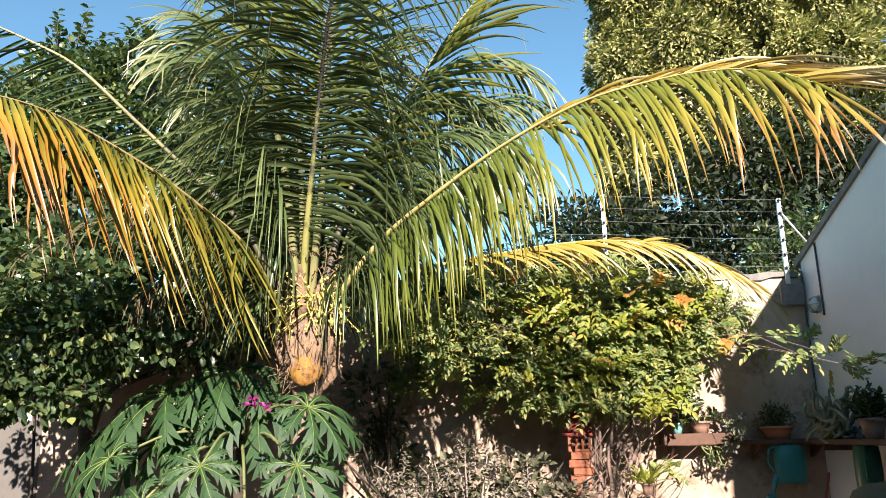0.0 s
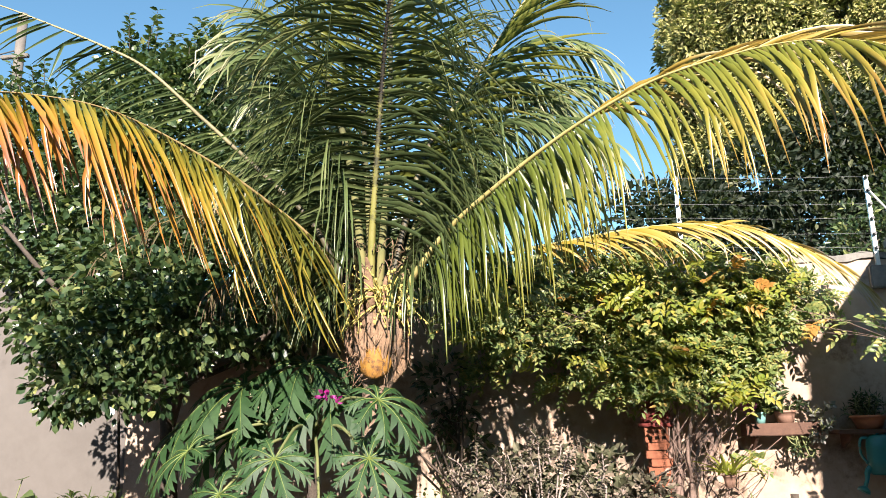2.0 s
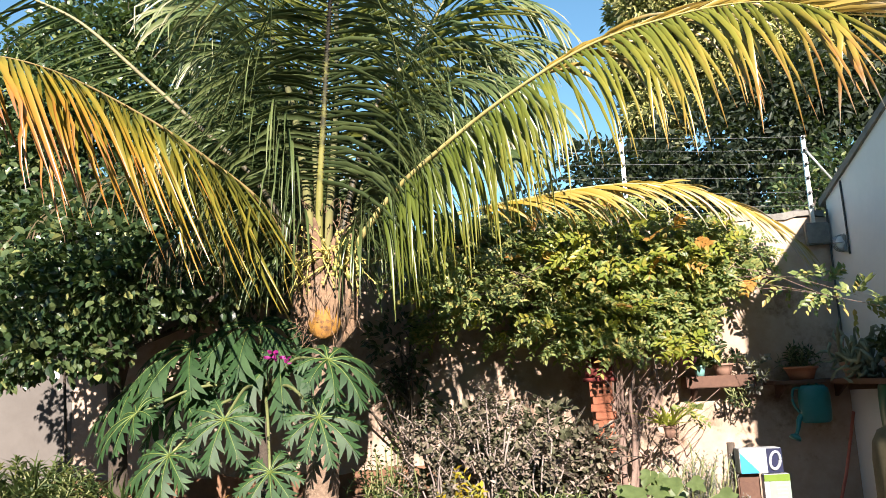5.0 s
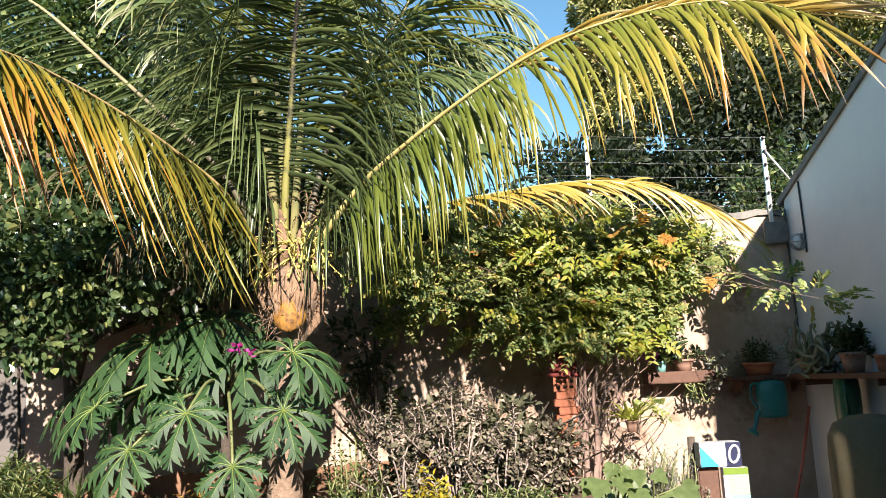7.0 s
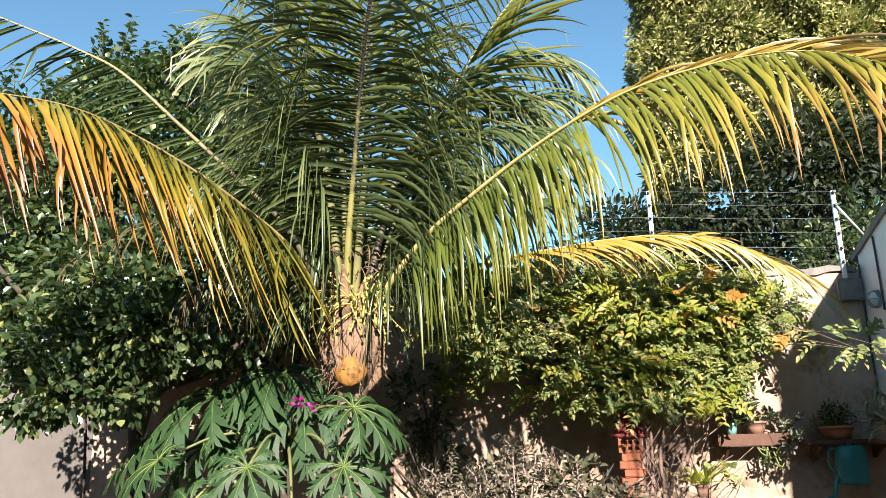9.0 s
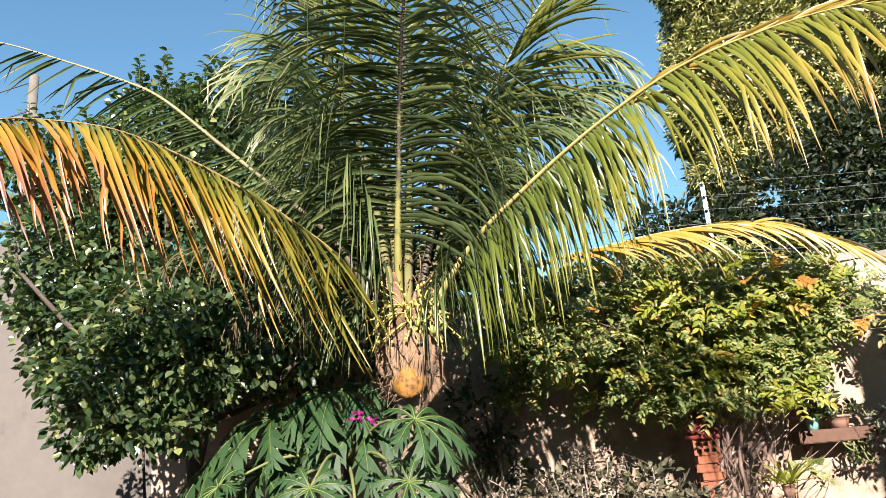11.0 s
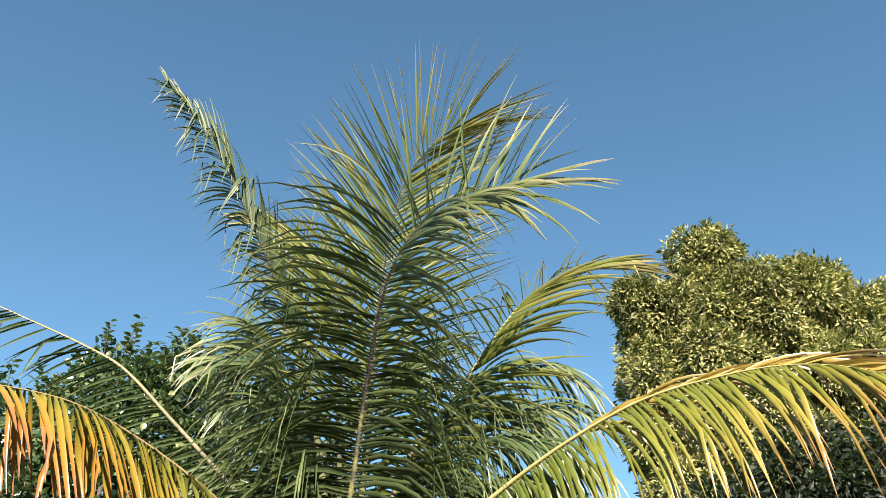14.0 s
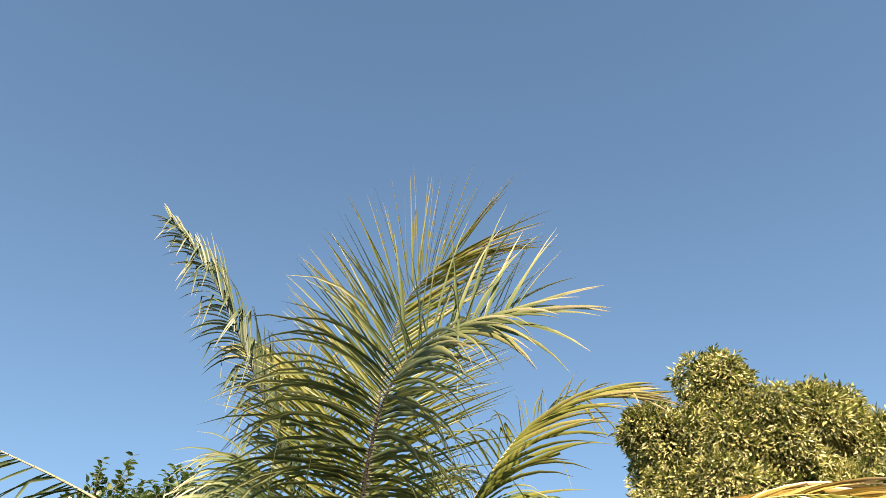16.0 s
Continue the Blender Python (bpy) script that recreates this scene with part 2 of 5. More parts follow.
def spline(pts, n):
    """n points on a smooth curve through pts (Catmull-Rom, even in arc length)."""
    p = np.array(pts, float)
    p = np.vstack([2 * p[0] - p[1], p, 2 * p[-1] - p[-2]])
    out = []
    for i in range(1, len(p) - 2):
        for u in np.linspace(0, 1, 12, endpoint=False):
            a, b, c, d = p[i - 1:i + 3]
            out.append(0.5 * (2 * b + (c - a) * u + (2 * a - 5 * b + 4 * c - d) * u * u + (3 * b - a - 3 * c + d) * u ** 3))
    out = np.array(out + [p[-2]])
    s = np.concatenate([[0], np.cumsum(np.linalg.norm(np.diff(out, axis=0), axis=1))])
    q = np.linspace(0, s[-1], n)
    return np.stack([np.interp(q, s, out[:, k]) for k in range(3)], 1)


def unit(v):
    return v / (np.linalg.norm(v, axis=-1, keepdims=True) + 1e-9)


def tube(path, radii, sides=8, wobble=0.0, flat=1.0):
    """Verts and faces of a tapered tube along a path."""
    path = np.asarray(path, float)
    n = len(path)
    radii = np.interp(np.linspace(0, 1, n), np.linspace(0, 1, len(radii)), radii)
    tan = unit(np.gradient(path, axis=0))
    ref = np.array([0.0, 0.0, 1.0]) if abs(tan[0][2]) < 0.8 else np.array([0.0, 1.0, 0.0])
    verts, faces = [], []
    for i in range(n):
        a = unit(np.cross(tan[i], ref))
        b = np.cross(a, tan[i])
        for k in range(sides):
            w = 2 * math.pi * k / sides
            r = radii[i] * (1 + wobble * RNG.uniform(-1, 1))
            verts.append(path[i] + r * (math.cos(w) * a + flat * math.sin(w) * b))
    for i in range(n - 1):
        for k in range(sides):
            k2 = (k + 1) % sides
            faces.append((i * sides + k, i * sides + k2, (i + 1) * sides + k2, (i + 1) * sides + k))
    faces.append(tuple(range(sides))[::-1])
    faces.append(tuple((n - 1) * sides + k for k in range(sides)))
    return verts, faces


def tubes(name, items, mat, parent=None, label=""):
    """Several tubes (path, radii, sides) as one mesh."""
    vs, fs = [], []
    for path, radii, sides in items:
        v, f = tube(path, radii, sides, 0.06)
        o = len(vs)
        vs += v
        fs += [tuple(i + o for i in q) for q in f]
    return part(name, mesh(name, vs, fs, mat, True), parent, label)


def scatter(template, faces, pos, ydir, normal, size):
    """Copies of a small leaf (x across, y along, z out) at many places, joined."""
    T = np.asarray(template, float)
    y = unit(ydir)
    x = unit(np.cross(y, normal))
    z = np.cross(x, y)
    size = np.asarray(size)[:, None, None]
    v = pos[:, None, :] + size * (T[None, :, 0:1] * x[:, None] + T[None, :, 1:2] * y[:, None] + T[None, :, 2:3] * z[:, None])
    n, k = len(pos), len(T)
    fs = [tuple(i + j * k for i in f) for j in range(n) for f in faces]
    return v.reshape(-1, 3), fs


# leaf shapes, 1 long: blade folded along the midrib
LEAF = [(0, 0, 0), (0.22, 0.3, 0.05), (0, 0.33, -0.02), (-0.22, 0.3, 0.05), (0.19, 0.65, 0.02), (0, 0.68, -0.05), (-0.19, 0.65, 0.02), (0, 1, -0.14)]
LEAF_F = [(0, 1, 2), (0, 2, 3), (1, 4, 5, 2), (2, 5, 6, 3), (4, 7, 5), (5, 7, 6)]
SLIM = [(x * 0.55, y, z * 1.4) for x, y, z in LEAF]
ROUND = [(x * 1.55, y, z) for x, y, z in LEAF]
BLADE = [(0, 0, 0), (0.2, 0.45, 0.05), (0, 1, -0.12), (-0.2, 0.45, 0.05)]
BLADE_F = [(0, 1, 2, 3)]


def rnd_dirs(n):
    return unit(RNG.normal(size=(n, 3)))


def blob_points(blobs, n, shell=0.55):
    """Points in the outer part of several ellipsoids (centre, radii), by their surface; with outward directions."""
    w = np.array([(r[0] * r[1] * r[2]) ** (2 / 3) for _, r in blobs])
    pick = RNG.choice(len(blobs), n, p=w / w.sum())
    d = rnd_dirs(n)
    rad = RNG.uniform(shell ** 3, 1.0, n) ** (1 / 3)
    c = np.array([b[0] for b in blobs], float)[pick]
    r = np.array([b[1] for b in blobs], float)[pick]
    return c + d * rad[:, None] * r, d


def foliage(name, blobs, clumps, per, spread, size, mat, parent, shape=LEAF, hang=0.2, up=0.5, shell=0.55, label="", kind="stuff", faces=LEAF_F, face=0.4):
    """A crown: clumps of leaves set round twig ends in the outer part of the blobs."""
    c, out = blob_points(blobs, clumps, shell)
    c = np.repeat(c, per, 0)
    out = np.repeat(out, per, 0)
    n = len(c)
    d = unit(rnd_dirs(n) + out * 0.7)
    pos = c + d * RNG.uniform(0.1, 1.0, (n, 1)) * spread
    y = unit(d + out * 0.3 + np.array([0, 0, -hang]) + 0.4 * rnd_dirs(n))
    nor = unit(np.array([0, 0, up]) + out * face + 0.6 * rnd_dirs(n))
    v, f = scatter(shape, faces, pos, y, nor, RNG.uniform(size * 0.6, size * 1.25, n))
    ob = part(name, mesh(name, v, f, mat), parent, label)
    return tagged(ob, kind=kind) if kind else ob


# ---- large structure ----
def slab(name, bm, mat, label, category):
    return tagged(part(name, bm, None, "", mat), label, category, kind="structure")


gv, gf = [(-400, -400, 0), (400, -400, 0), (400, 400, 0), (-400, 400, 0)], [(0, 1, 2, 3)]
tagged(part("ground", mesh("ground", gv, gf, M["ground"]), None), "brown trodden yard ground of bare earth", "ground", kind="structure")
slab("wall_north", box_bm(-3.9, 3.29, 7.13, 7.29, 0, 2.56), M["plaster"], "cream plastered garden wall with brown stains", "wall")
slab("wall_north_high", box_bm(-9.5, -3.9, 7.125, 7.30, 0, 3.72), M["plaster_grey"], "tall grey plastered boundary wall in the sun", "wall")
bm = box_bm(-3.9, 3.05, 7.11, 7.31, 2.56, 2.62)
bmesh.ops.subdivide_edges(bm, edges=[e for e in bm.edges if abs((e.verts[0].co - e.verts[1].co).x) > 1], cuts=60)
for v in bm.verts:
    v.co += Vector((0, RNG.uniform(-.008, .008), RNG.uniform(-.018, .018)))
slab("wall_coping", bm, M["coping"], "rough weathered mortar coping on the garden wall", "trim")
bm = box_bm(-9.5, 0.35, 7.10, 7.123, 0, 0.50)
bmesh.ops.subdivide_edges(bm, edges=[e for e in bm.edges if abs((e.verts[0].co - e.verts[1].co).x) > 1], cuts=120)
for v in bm.verts:
    if v.co.z > 0.4:
        v.co.z += 0.10 * noise.noise((v.co.x * 1.7, 0, 0)) + 0.05 * noise.noise((v.co.x * 7, 4, 0))
slab("wall_foot", bm, M["clay_base"], "clay-red stained foot of the garden wall", "trim")

# house gable to the east: sloped top, door opening
GX, GY0, GY1 = 3.09, 1.59, 7.13


def gable_z(y):
    return 2.72 + 0.337 * (7.08 - y)


def prism(poly, x0, x1):
    """A wall slab from an outline in y, z."""
    bm = bmesh.new()
    a = [bm.verts.new((x0, y, z)) for y, z in poly]
    b = [bm.verts.new((x1, y, z)) for y, z in poly]
    bm.faces.new(a)
    bm.faces.new(b[::-1])
    for i in range(len(poly)):
        j = (i + 1) % len(poly)
        bm.faces.new((a[j], a[i], b[i], b[j]))
    bmesh.ops.recalc_face_normals(bm, faces=bm.faces)
    return bm


DY0, DY1, DZ = 4.14, 5.0, 1.88
slab("wall_east", prism([(GY1, 0), (GY1, gable_z(GY1)), (GY0, gable_z(GY0)), (GY0, 0), (DY0, 0), (DY0, DZ), (DY1, DZ), (DY1, 0)], GX, GX + 0.18), M["plaster_white"],
     "white painted gable wall of the house, streaked with grey", "wall")
slab("house_body", prism([(GY1 + .16, 0), (GY1 + .16, gable_z(GY1) - .02), (GY0 + .02, gable_z(GY0) - .02), (GY0 + .02, 0)], GX + 0.6, GX + 6), M["plaster_white"],
     "plain white body of the house", "wall")
slab("house_front", box_bm(GX + .18, GX + .6, GY0 + .01, GY0 + .18, 0, 4.4), M["plaster_white"], "plain white front wall of the house", "wall")
slab("roof_edge", prism([(GY1 + .1, gable_z(GY1 + .1)), (GY1 + .1, gable_z(GY1 + .1) + .06), (GY0 - .1, gable_z(GY0 - .1) + .06), (GY0 - .1, gable_z(GY0 - .1))], GX - .025, GX + 6.0),
     M["coping"], "dark weathered mortar edge of the sloping roof", "roof")
# Unseen walls added south and west so less low sky light fills the shade.
slab("wall_south_unseen", box_bm(-6.8, 9.2, -4.4, -4.2, 0, 4.7), M["plaster_grey"], "unseen plain grey wall added to hold back low sky light", "wall")
slab("wall_west_unseen", box_bm(-6.8, -6.6, -4.2, 7.12, 0, 3.2), M["plaster_grey"], "unseen plain grey wall added on the west side against low sky light", "wall")

# ---- coconut palm ----
def leaflet(root, d0, wid_dir, length, width, droop, u_frond, kink, seg=7, pull=(0, 0, -1.0)):
    """One palm leaflet: a folded tapering strip that bends down under its weight. Gives verts, faces, uv."""
    step = length / (seg - 1)
    p, d = np.array(root, float), unit(np.array(d0, float))
    vs, uv = [], []
    for i in range(seg):
        u = i / (seg - 1)
        w = width * (0.45 + 0.55 * min(1, u / 0.15)) * max(0.04, 1 - u ** 2.2)
        wd = unit(wid_dir - d * np.dot(wid_dir, d))
        fold = np.cross(d, wd) * w * 0.30
        vs += [p + wd * w - fold, p + fold * 0.6, p - wd * w - fold]
        uv += [(u, u_frond)] * 3
        d = unit(d + np.array(pull) * droop * step * (0.5 + u))
        if kink and i == kink:
            d = unit(d * 0.35 + np.array([RNG.uniform(-.3, .3), RNG.uniform(-.3, .3), -0.9]))
        p = p + d * step
    fs = []
    for i in range(seg - 1):
        a = i * 3
        fs += [(a, a + 1, a + 4, a + 3), (a + 1, a + 2, a + 5, a + 4)]
    return vs, fs, uv


def frond(parent, pts, mat, stalk_mat, n=70, lmax=0.8, droop=1.5, fwd=0.55, lift=0.15, start=0.16, width=0.0125, side_ref=(0, 0, 1), radius=0.028, kinks=0.08,
          single=False, tip=0.45, missing=0.0, label="", sides=(1, -1), edge=0.6, foot=0.55, stiff=0.0, sway=0.0, lift_end=None, far=None, tear=0.0, loose=0.09, ragged=(0.86, 1.08), fwd_end=None, side=1.0):
    """A palm frond: a tapering stalk with two rows of leaflets. single: each leaflet is a mesh of its own.
    far: material, lift and forward reach of the second row over the outer half."""
    path = spline(pts, n + 1)
    tan = unit(np.gradient(path, axis=0))
    v, f = tube(path, [radius * 1.7, radius, radius * 0.5, radius * 0.15], 6, 0.03, 0.7)
    stalk = part("frond", mesh("frond", v, f, stalk_mat, True, [(i // 6 / n, 0.0) for i in range(6 * (n + 1))]), parent, label)
    V, F, U = [], [], []
    ref = np.array(side_ref, float)
    for i in range(n + 1):
        s = i / n
        if s < start:
            continue
        q = (s - start) / (1 - start)
        prof = (foot + (1 - foot) * min(1, q / 0.25)) * (1 - (1 - tip) * max(0, (q - 0.45) / 0.55) ** 1.5)
        b = unit(np.cross(tan[i], ref))
        up = np.cross(b, tan[i])
        raised = lift if lift_end is None else lift + (lift_end - lift) * q ** 1.5
        for sg in sides:
            if RNG.random() < missing + tear * q * q:
                continue
            ln = lmax * prof * RNG.uniform(*ragged)
            fw = (fwd * (0.7 + 1.1 * q) if fwd_end is None else fwd + (fwd_end - fwd) * q) + RNG.normal(0, 0.11)
            d0 = unit(sg * b * side * (1 - 0.35 * q) + tan[i] * fw + up * (raised + RNG.normal(0, 0.10)) + rnd_dirs(1)[0] * loose)
            used = mat
            if far and sg < 0 and q > 0.42 + RNG.normal(0, .03):
                used = far[0]
                d0 = unit(-b * 0.5 + tan[i] * (far[2] + RNG.normal(0, .1)) + up * (far[1] + RNG.normal(0, .12)))
                ln *= 0.8
            k = int(RNG.integers(2, 5)) if RNG.random() < kinks else 0
            wd = tan[i] * (1 - edge) + up * edge + 0.3 * rnd_dirs(1)[0]
            vs, fs, uv = leaflet(path[i] + up * 0.004, d0, wd, ln, width * RNG.uniform(0.8, 1.15), droop * (1 - stiff * q * q) * RNG.uniform(0.6, 1.5), q, k, pull=(sway * (1 - 0.5 * q), 0, -1.0))
            if single:
                part("leaflet", mesh("leaflet", vs, fs, used, True, uv), stalk)
            else:
                o = len(V)
                V += vs
                U += uv
                F += [tuple(j + o for j in g) for g in fs]
    if V:
        tagged(part("leaflet_mass", mesh("leaflet_mass", V, F, mat, True, U), stalk), kind="stuff")
    return stalk


palm = thing("coconut_palm", "young coconut palm with green and yellowing fronds over a short trunk", "palm")


# trunk: ringed, swelling into the crown of old leaf feet
zs = np.linspace(0.0, 2.05, 56)
axis = np.stack([np.interp(zs, [0, .67, 1.5, 2.05], [-1.17, -1.10, -1.06, -1.03]), np.full(56, 5.16), zs], 1)
rad = np.interp(zs, [0, .3, 1.30, 1.50, 1.58, 1.72, 1.92, 2.05], [.15, .115, .095, .092, .11, .165, .185, .12]) * (1 + 0.05 * np.sin(zs * 62))
v, f = tube(axis, rad, 20, 0.035)
part("trunk", mesh("trunk", v, f, M["palm_bark"], True), palm)
# torn fibre sheets and old leaf feet wrapped round the crown
for k in range(18):
    a = k * 2.4
    z0 = 1.66 + 0.028 * k
    w0 = np.array([math.cos(a), math.sin(a), 0])
    pth = [np.array([-1.06, 5.16, z0 - 0.12]) + w0 * 0.10, np.array([-1.06, 5.16, z0]) + w0 * 0.165, np.array([-1.05, 5.16, z0 + 0.22]) + w0 * 0.20, np.array([-1.05, 5.16, z0 + 0.26]) + w0 * 0.23]
    v, f = tube(spline(pth, 8), [.02, .05, .03, .008], 7, 0.2, 0.3)
    part("leaf_foot", mesh("leaf_foot", v, f, M["fibre"], True), palm)
for k in range(9):
    a = k * .35 + .2
    w0 = np.array([math.cos(a), math.sin(a), 0])
    p0 = np.array([-1.05, 5.16, 2.0 + .025 * k]) + w0 * .09
    pth = [p0, p0 + w0 * .06 + [0, 0, .16], p0 + w0 * RNG.uniform(.07, .2) + [RNG.normal(0, .05), 0, RNG.uniform(.22, .42)]]
    v, f = tube(spline(pth, 7), [.035, .028, .004], 6, .25, .35)
    part("torn_sheath", mesh("torn_sheath", v, f, M["fibre"], True), palm)
fib = []
for k in range(380):
    a, z0 = RNG.uniform(0, 6.28), RNG.uniform(1.58, 2.45)
    w0 = np.array([math.cos(a), math.sin(a), 0])
    p0 = np.array([-1.06, 5.16, z0]) + w0 * RNG.uniform(.12, .175)
    fib.append((spline([p0, p0 + w0 * .03 + [RNG.uniform(-.03, .03), 0, RNG.uniform(-.04, .05)], p0 + w0 * RNG.uniform(.02, .09) + [RNG.uniform(-.05, .05), 0, RNG.uniform(-.14, .08)]], 5), [.004, .0015], 4))
tagged(tubes("fibre_mass", fib, M["fibre"], palm), kind="stuff")
# the orange foot of a shed frond, scooped like a spoon
v, f = [], []
for layer in (0.0, 0.03):
    for i in range(13):
        t = i / 12
        w = 0.075 + 0.035 * t / .5 if t < .5 else 0.11 * math.sqrt(max(0.03, 1 - ((t - .5) / .505) ** 2))
        for k in range(11):
            u = k / 5 - 1
            v.append((-1.043 + u * w * (1 - layer), 4.975 - .035 * math.sin(math.pi * t * .8) + .06 * u * u * w / .09 + layer + .004 * math.sin(9 * u + 4 * t), 1.765 - .215 * t))
for i in range(12):
    for k in range(10):
        p = i * 11 + k
        f += [(p, p + 11, p + 12, p + 1), (p + 143, p + 144, p + 155, p + 154)]
for k in range(10):
    f.append((132 + k, 275 + k, 276 + k, 133 + k))
for i in range(12):
    f += [(i * 11, i * 11 + 143, i * 11 + 154, i * 11 + 11), (i * 11 + 10, i * 11 + 21, i * 11 + 164, i * 11 + 153)]
part("old_frond_foot", mesh("old_frond_foot", v, f, M["boot"], True), palm, "orange-brown cut foot of an old frond")
for k in range(26):
    x0 = -1.15 + .009 * k + RNG.normal(0, .006)
    q = spline([(x0, 5.03, 2.0), (x0 + RNG.normal(0, .01), 4.985, 1.86), (x0 * .6 - .42 + RNG.normal(0, .012), 4.95 + .03 * abs(k - 12.5) / 12.5, 1.75 - .18 * abs(k - 12.5) / 12.5 + RNG.uniform(-.07, .06))], 8)
    v, f = tube(q, [.010, .012, .002], 6, .25, .4)
    part("husk_strip", mesh("husk_strip", v, f, M["fibre"], True), palm)
# flowering branch with small nuts
strands, nuts = [], []
for k in range(64):
    a = RNG.uniform(-3.3, 0.7)
    w0 = np.array([math.cos(a), math.sin(a) * 0.8, 0])
    p0 = np.array([-0.99, 5.05, 2.06])
    p1 = p0 + w0 * RNG.uniform(.06, .2) + [0, 0, RNG.uniform(-.06, .12)]
    p2 = p1 + w0 * RNG.uniform(.02, .18) + [RNG.normal(0, .05), 0, RNG.uniform(-.22, .12)]
    q = spline([p0, p1, p2], 7)
    strands.append((q, [.006, .0035], 5))
    nuts += [q[j] + RNG.normal(0, .01, 3) for j in (5, 6)]
M["bloom"] = surface("pale_yellow_flower_strand", (0.32, 0.27, 0.06), (0.52, 0.44, 0.13), 0.6, 6, 40, 0.2)
M["nut"] = surface("small_green_coconut", (0.14, 0.18, 0.04), (0.30, 0.30, 0.08), 0.4, 8, 30, 0.1)
tubes("inflorescence", strands, M["bloom"], palm)


def ball(bm, c, r, seg=8, squash=1.0):
    bmesh.ops.create_icosphere(bm, subdivisions=2 if seg > 6 else 1, radius=1.0, matrix=Matrix.Translation(c) @ Matrix.Diagonal((r, r, r * squash, 1)))


bm = bmesh.new()
for c in nuts:
    ball(bm, c, RNG.uniform(.006, .012), 6, 1.2)
tagged(part("bud_mass", bm, palm, "", M["bloom"]), kind="stuff")
for c, r in (((-0.80, 5.02, 1.98), .028), ((-0.86, 4.97, 1.95), .022), ((-1.15, 5.0, 2.05), .022), ((-0.95, 4.95, 2.0), .02)):
    bm = bmesh.new()
    ball(bm, c, r, 8, 1.25)
    for fc in bm.faces:
        fc.smooth = True
    part("green_coconut", bm, palm, "small green coconut", M["nut"])

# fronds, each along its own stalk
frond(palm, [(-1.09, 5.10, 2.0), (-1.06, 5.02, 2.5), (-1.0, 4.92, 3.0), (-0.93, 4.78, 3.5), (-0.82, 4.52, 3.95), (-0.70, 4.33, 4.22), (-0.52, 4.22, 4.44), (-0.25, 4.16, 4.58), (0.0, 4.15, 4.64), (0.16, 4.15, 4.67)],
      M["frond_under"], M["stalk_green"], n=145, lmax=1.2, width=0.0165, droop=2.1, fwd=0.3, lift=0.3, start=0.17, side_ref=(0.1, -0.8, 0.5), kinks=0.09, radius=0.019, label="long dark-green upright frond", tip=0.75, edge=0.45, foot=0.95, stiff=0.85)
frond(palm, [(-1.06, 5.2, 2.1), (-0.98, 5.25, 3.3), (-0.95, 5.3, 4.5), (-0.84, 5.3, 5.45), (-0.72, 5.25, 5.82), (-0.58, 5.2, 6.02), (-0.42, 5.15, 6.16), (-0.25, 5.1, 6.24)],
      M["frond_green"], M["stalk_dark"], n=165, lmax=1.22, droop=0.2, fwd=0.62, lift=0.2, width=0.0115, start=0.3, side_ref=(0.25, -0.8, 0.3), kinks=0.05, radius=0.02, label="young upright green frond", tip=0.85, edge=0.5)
frond(palm, [(-1.16, 5.10, 2.0), (-1.45, 5.00, 2.58), (-1.74, 4.95, 2.90), (-2.23, 4.85, 3.38), (-2.62, 4.8, 3.75), (-2.94, 4.78, 3.94), (-3.4, 4.75, 4.16), (-3.82, 4.72, 4.34), (-4.14, 4.70, 4.39), (-4.6, 4.68, 4.28)],
      M["frond_dark"], M["stalk_arch"], n=112, lmax=0.52, droop=1.1, fwd=0.62, lift=-0.2, start=0.2, side_ref=(0.2, -0.95, 0.3), kinks=0.1, radius=0.015, width=0.011, label="arching green frond with a pale stalk", tip=0.35, sides=(-1,), missing=0.1, tear=0.9)
frond(palm, [(-1.17, 5.05, 1.95), (-1.36, 4.77, 2.39), (-1.62, 4.55, 2.64), (-1.89, 4.33, 2.84), (-2.19, 4.12, 3.01), (-2.41, 3.91, 3.08), (-2.65, 3.76, 3.10), (-2.87, 3.60, 3.07), (-3.07, 3.49, 2.96), (-3.35, 3.39, 2.75)],
      M["frond_orange"], M["petiole_tan"], n=108, lmax=0.98, droop=5.0, fwd=-0.2, lift=-0.5, start=0.14, kinks=0.3, missing=0.24, ragged=(0.55, 1.1), loose=0.14, radius=0.014, single=True, label="drooping orange-yellow drying frond", tip=0.62, width=0.0175, edge=0.3, sway=0.55, foot=0.9)
frond(palm, [(-0.95, 5.10, 2.00), (-0.58, 4.89, 2.42), (-0.20, 4.65, 2.67), (0.26, 4.39, 2.91), (0.71, 4.13, 3.06), (1.10, 3.93, 3.09), (1.38, 3.75, 3.05), (1.58, 3.55, 2.93), (1.71, 3.38, 2.78)],
      M["frond_yellow"], M["petiole_dry"], n=132, lmax=0.80, droop=4.2, fwd=0.0, fwd_end=0.85, side=0.45, ragged=(0.75, 1.12), lift=-1.2, lift_end=-0.3, start=0.13, kinks=0.12, missing=0.14, loose=0.12, radius=0.02, single=True, label="large arching frond turning from green to orange", tip=0.9, width=0.0135, edge=0.3, stiff=0.95, foot=0.9,
      far=(M["frond_straw"], 0.5, 1.25))
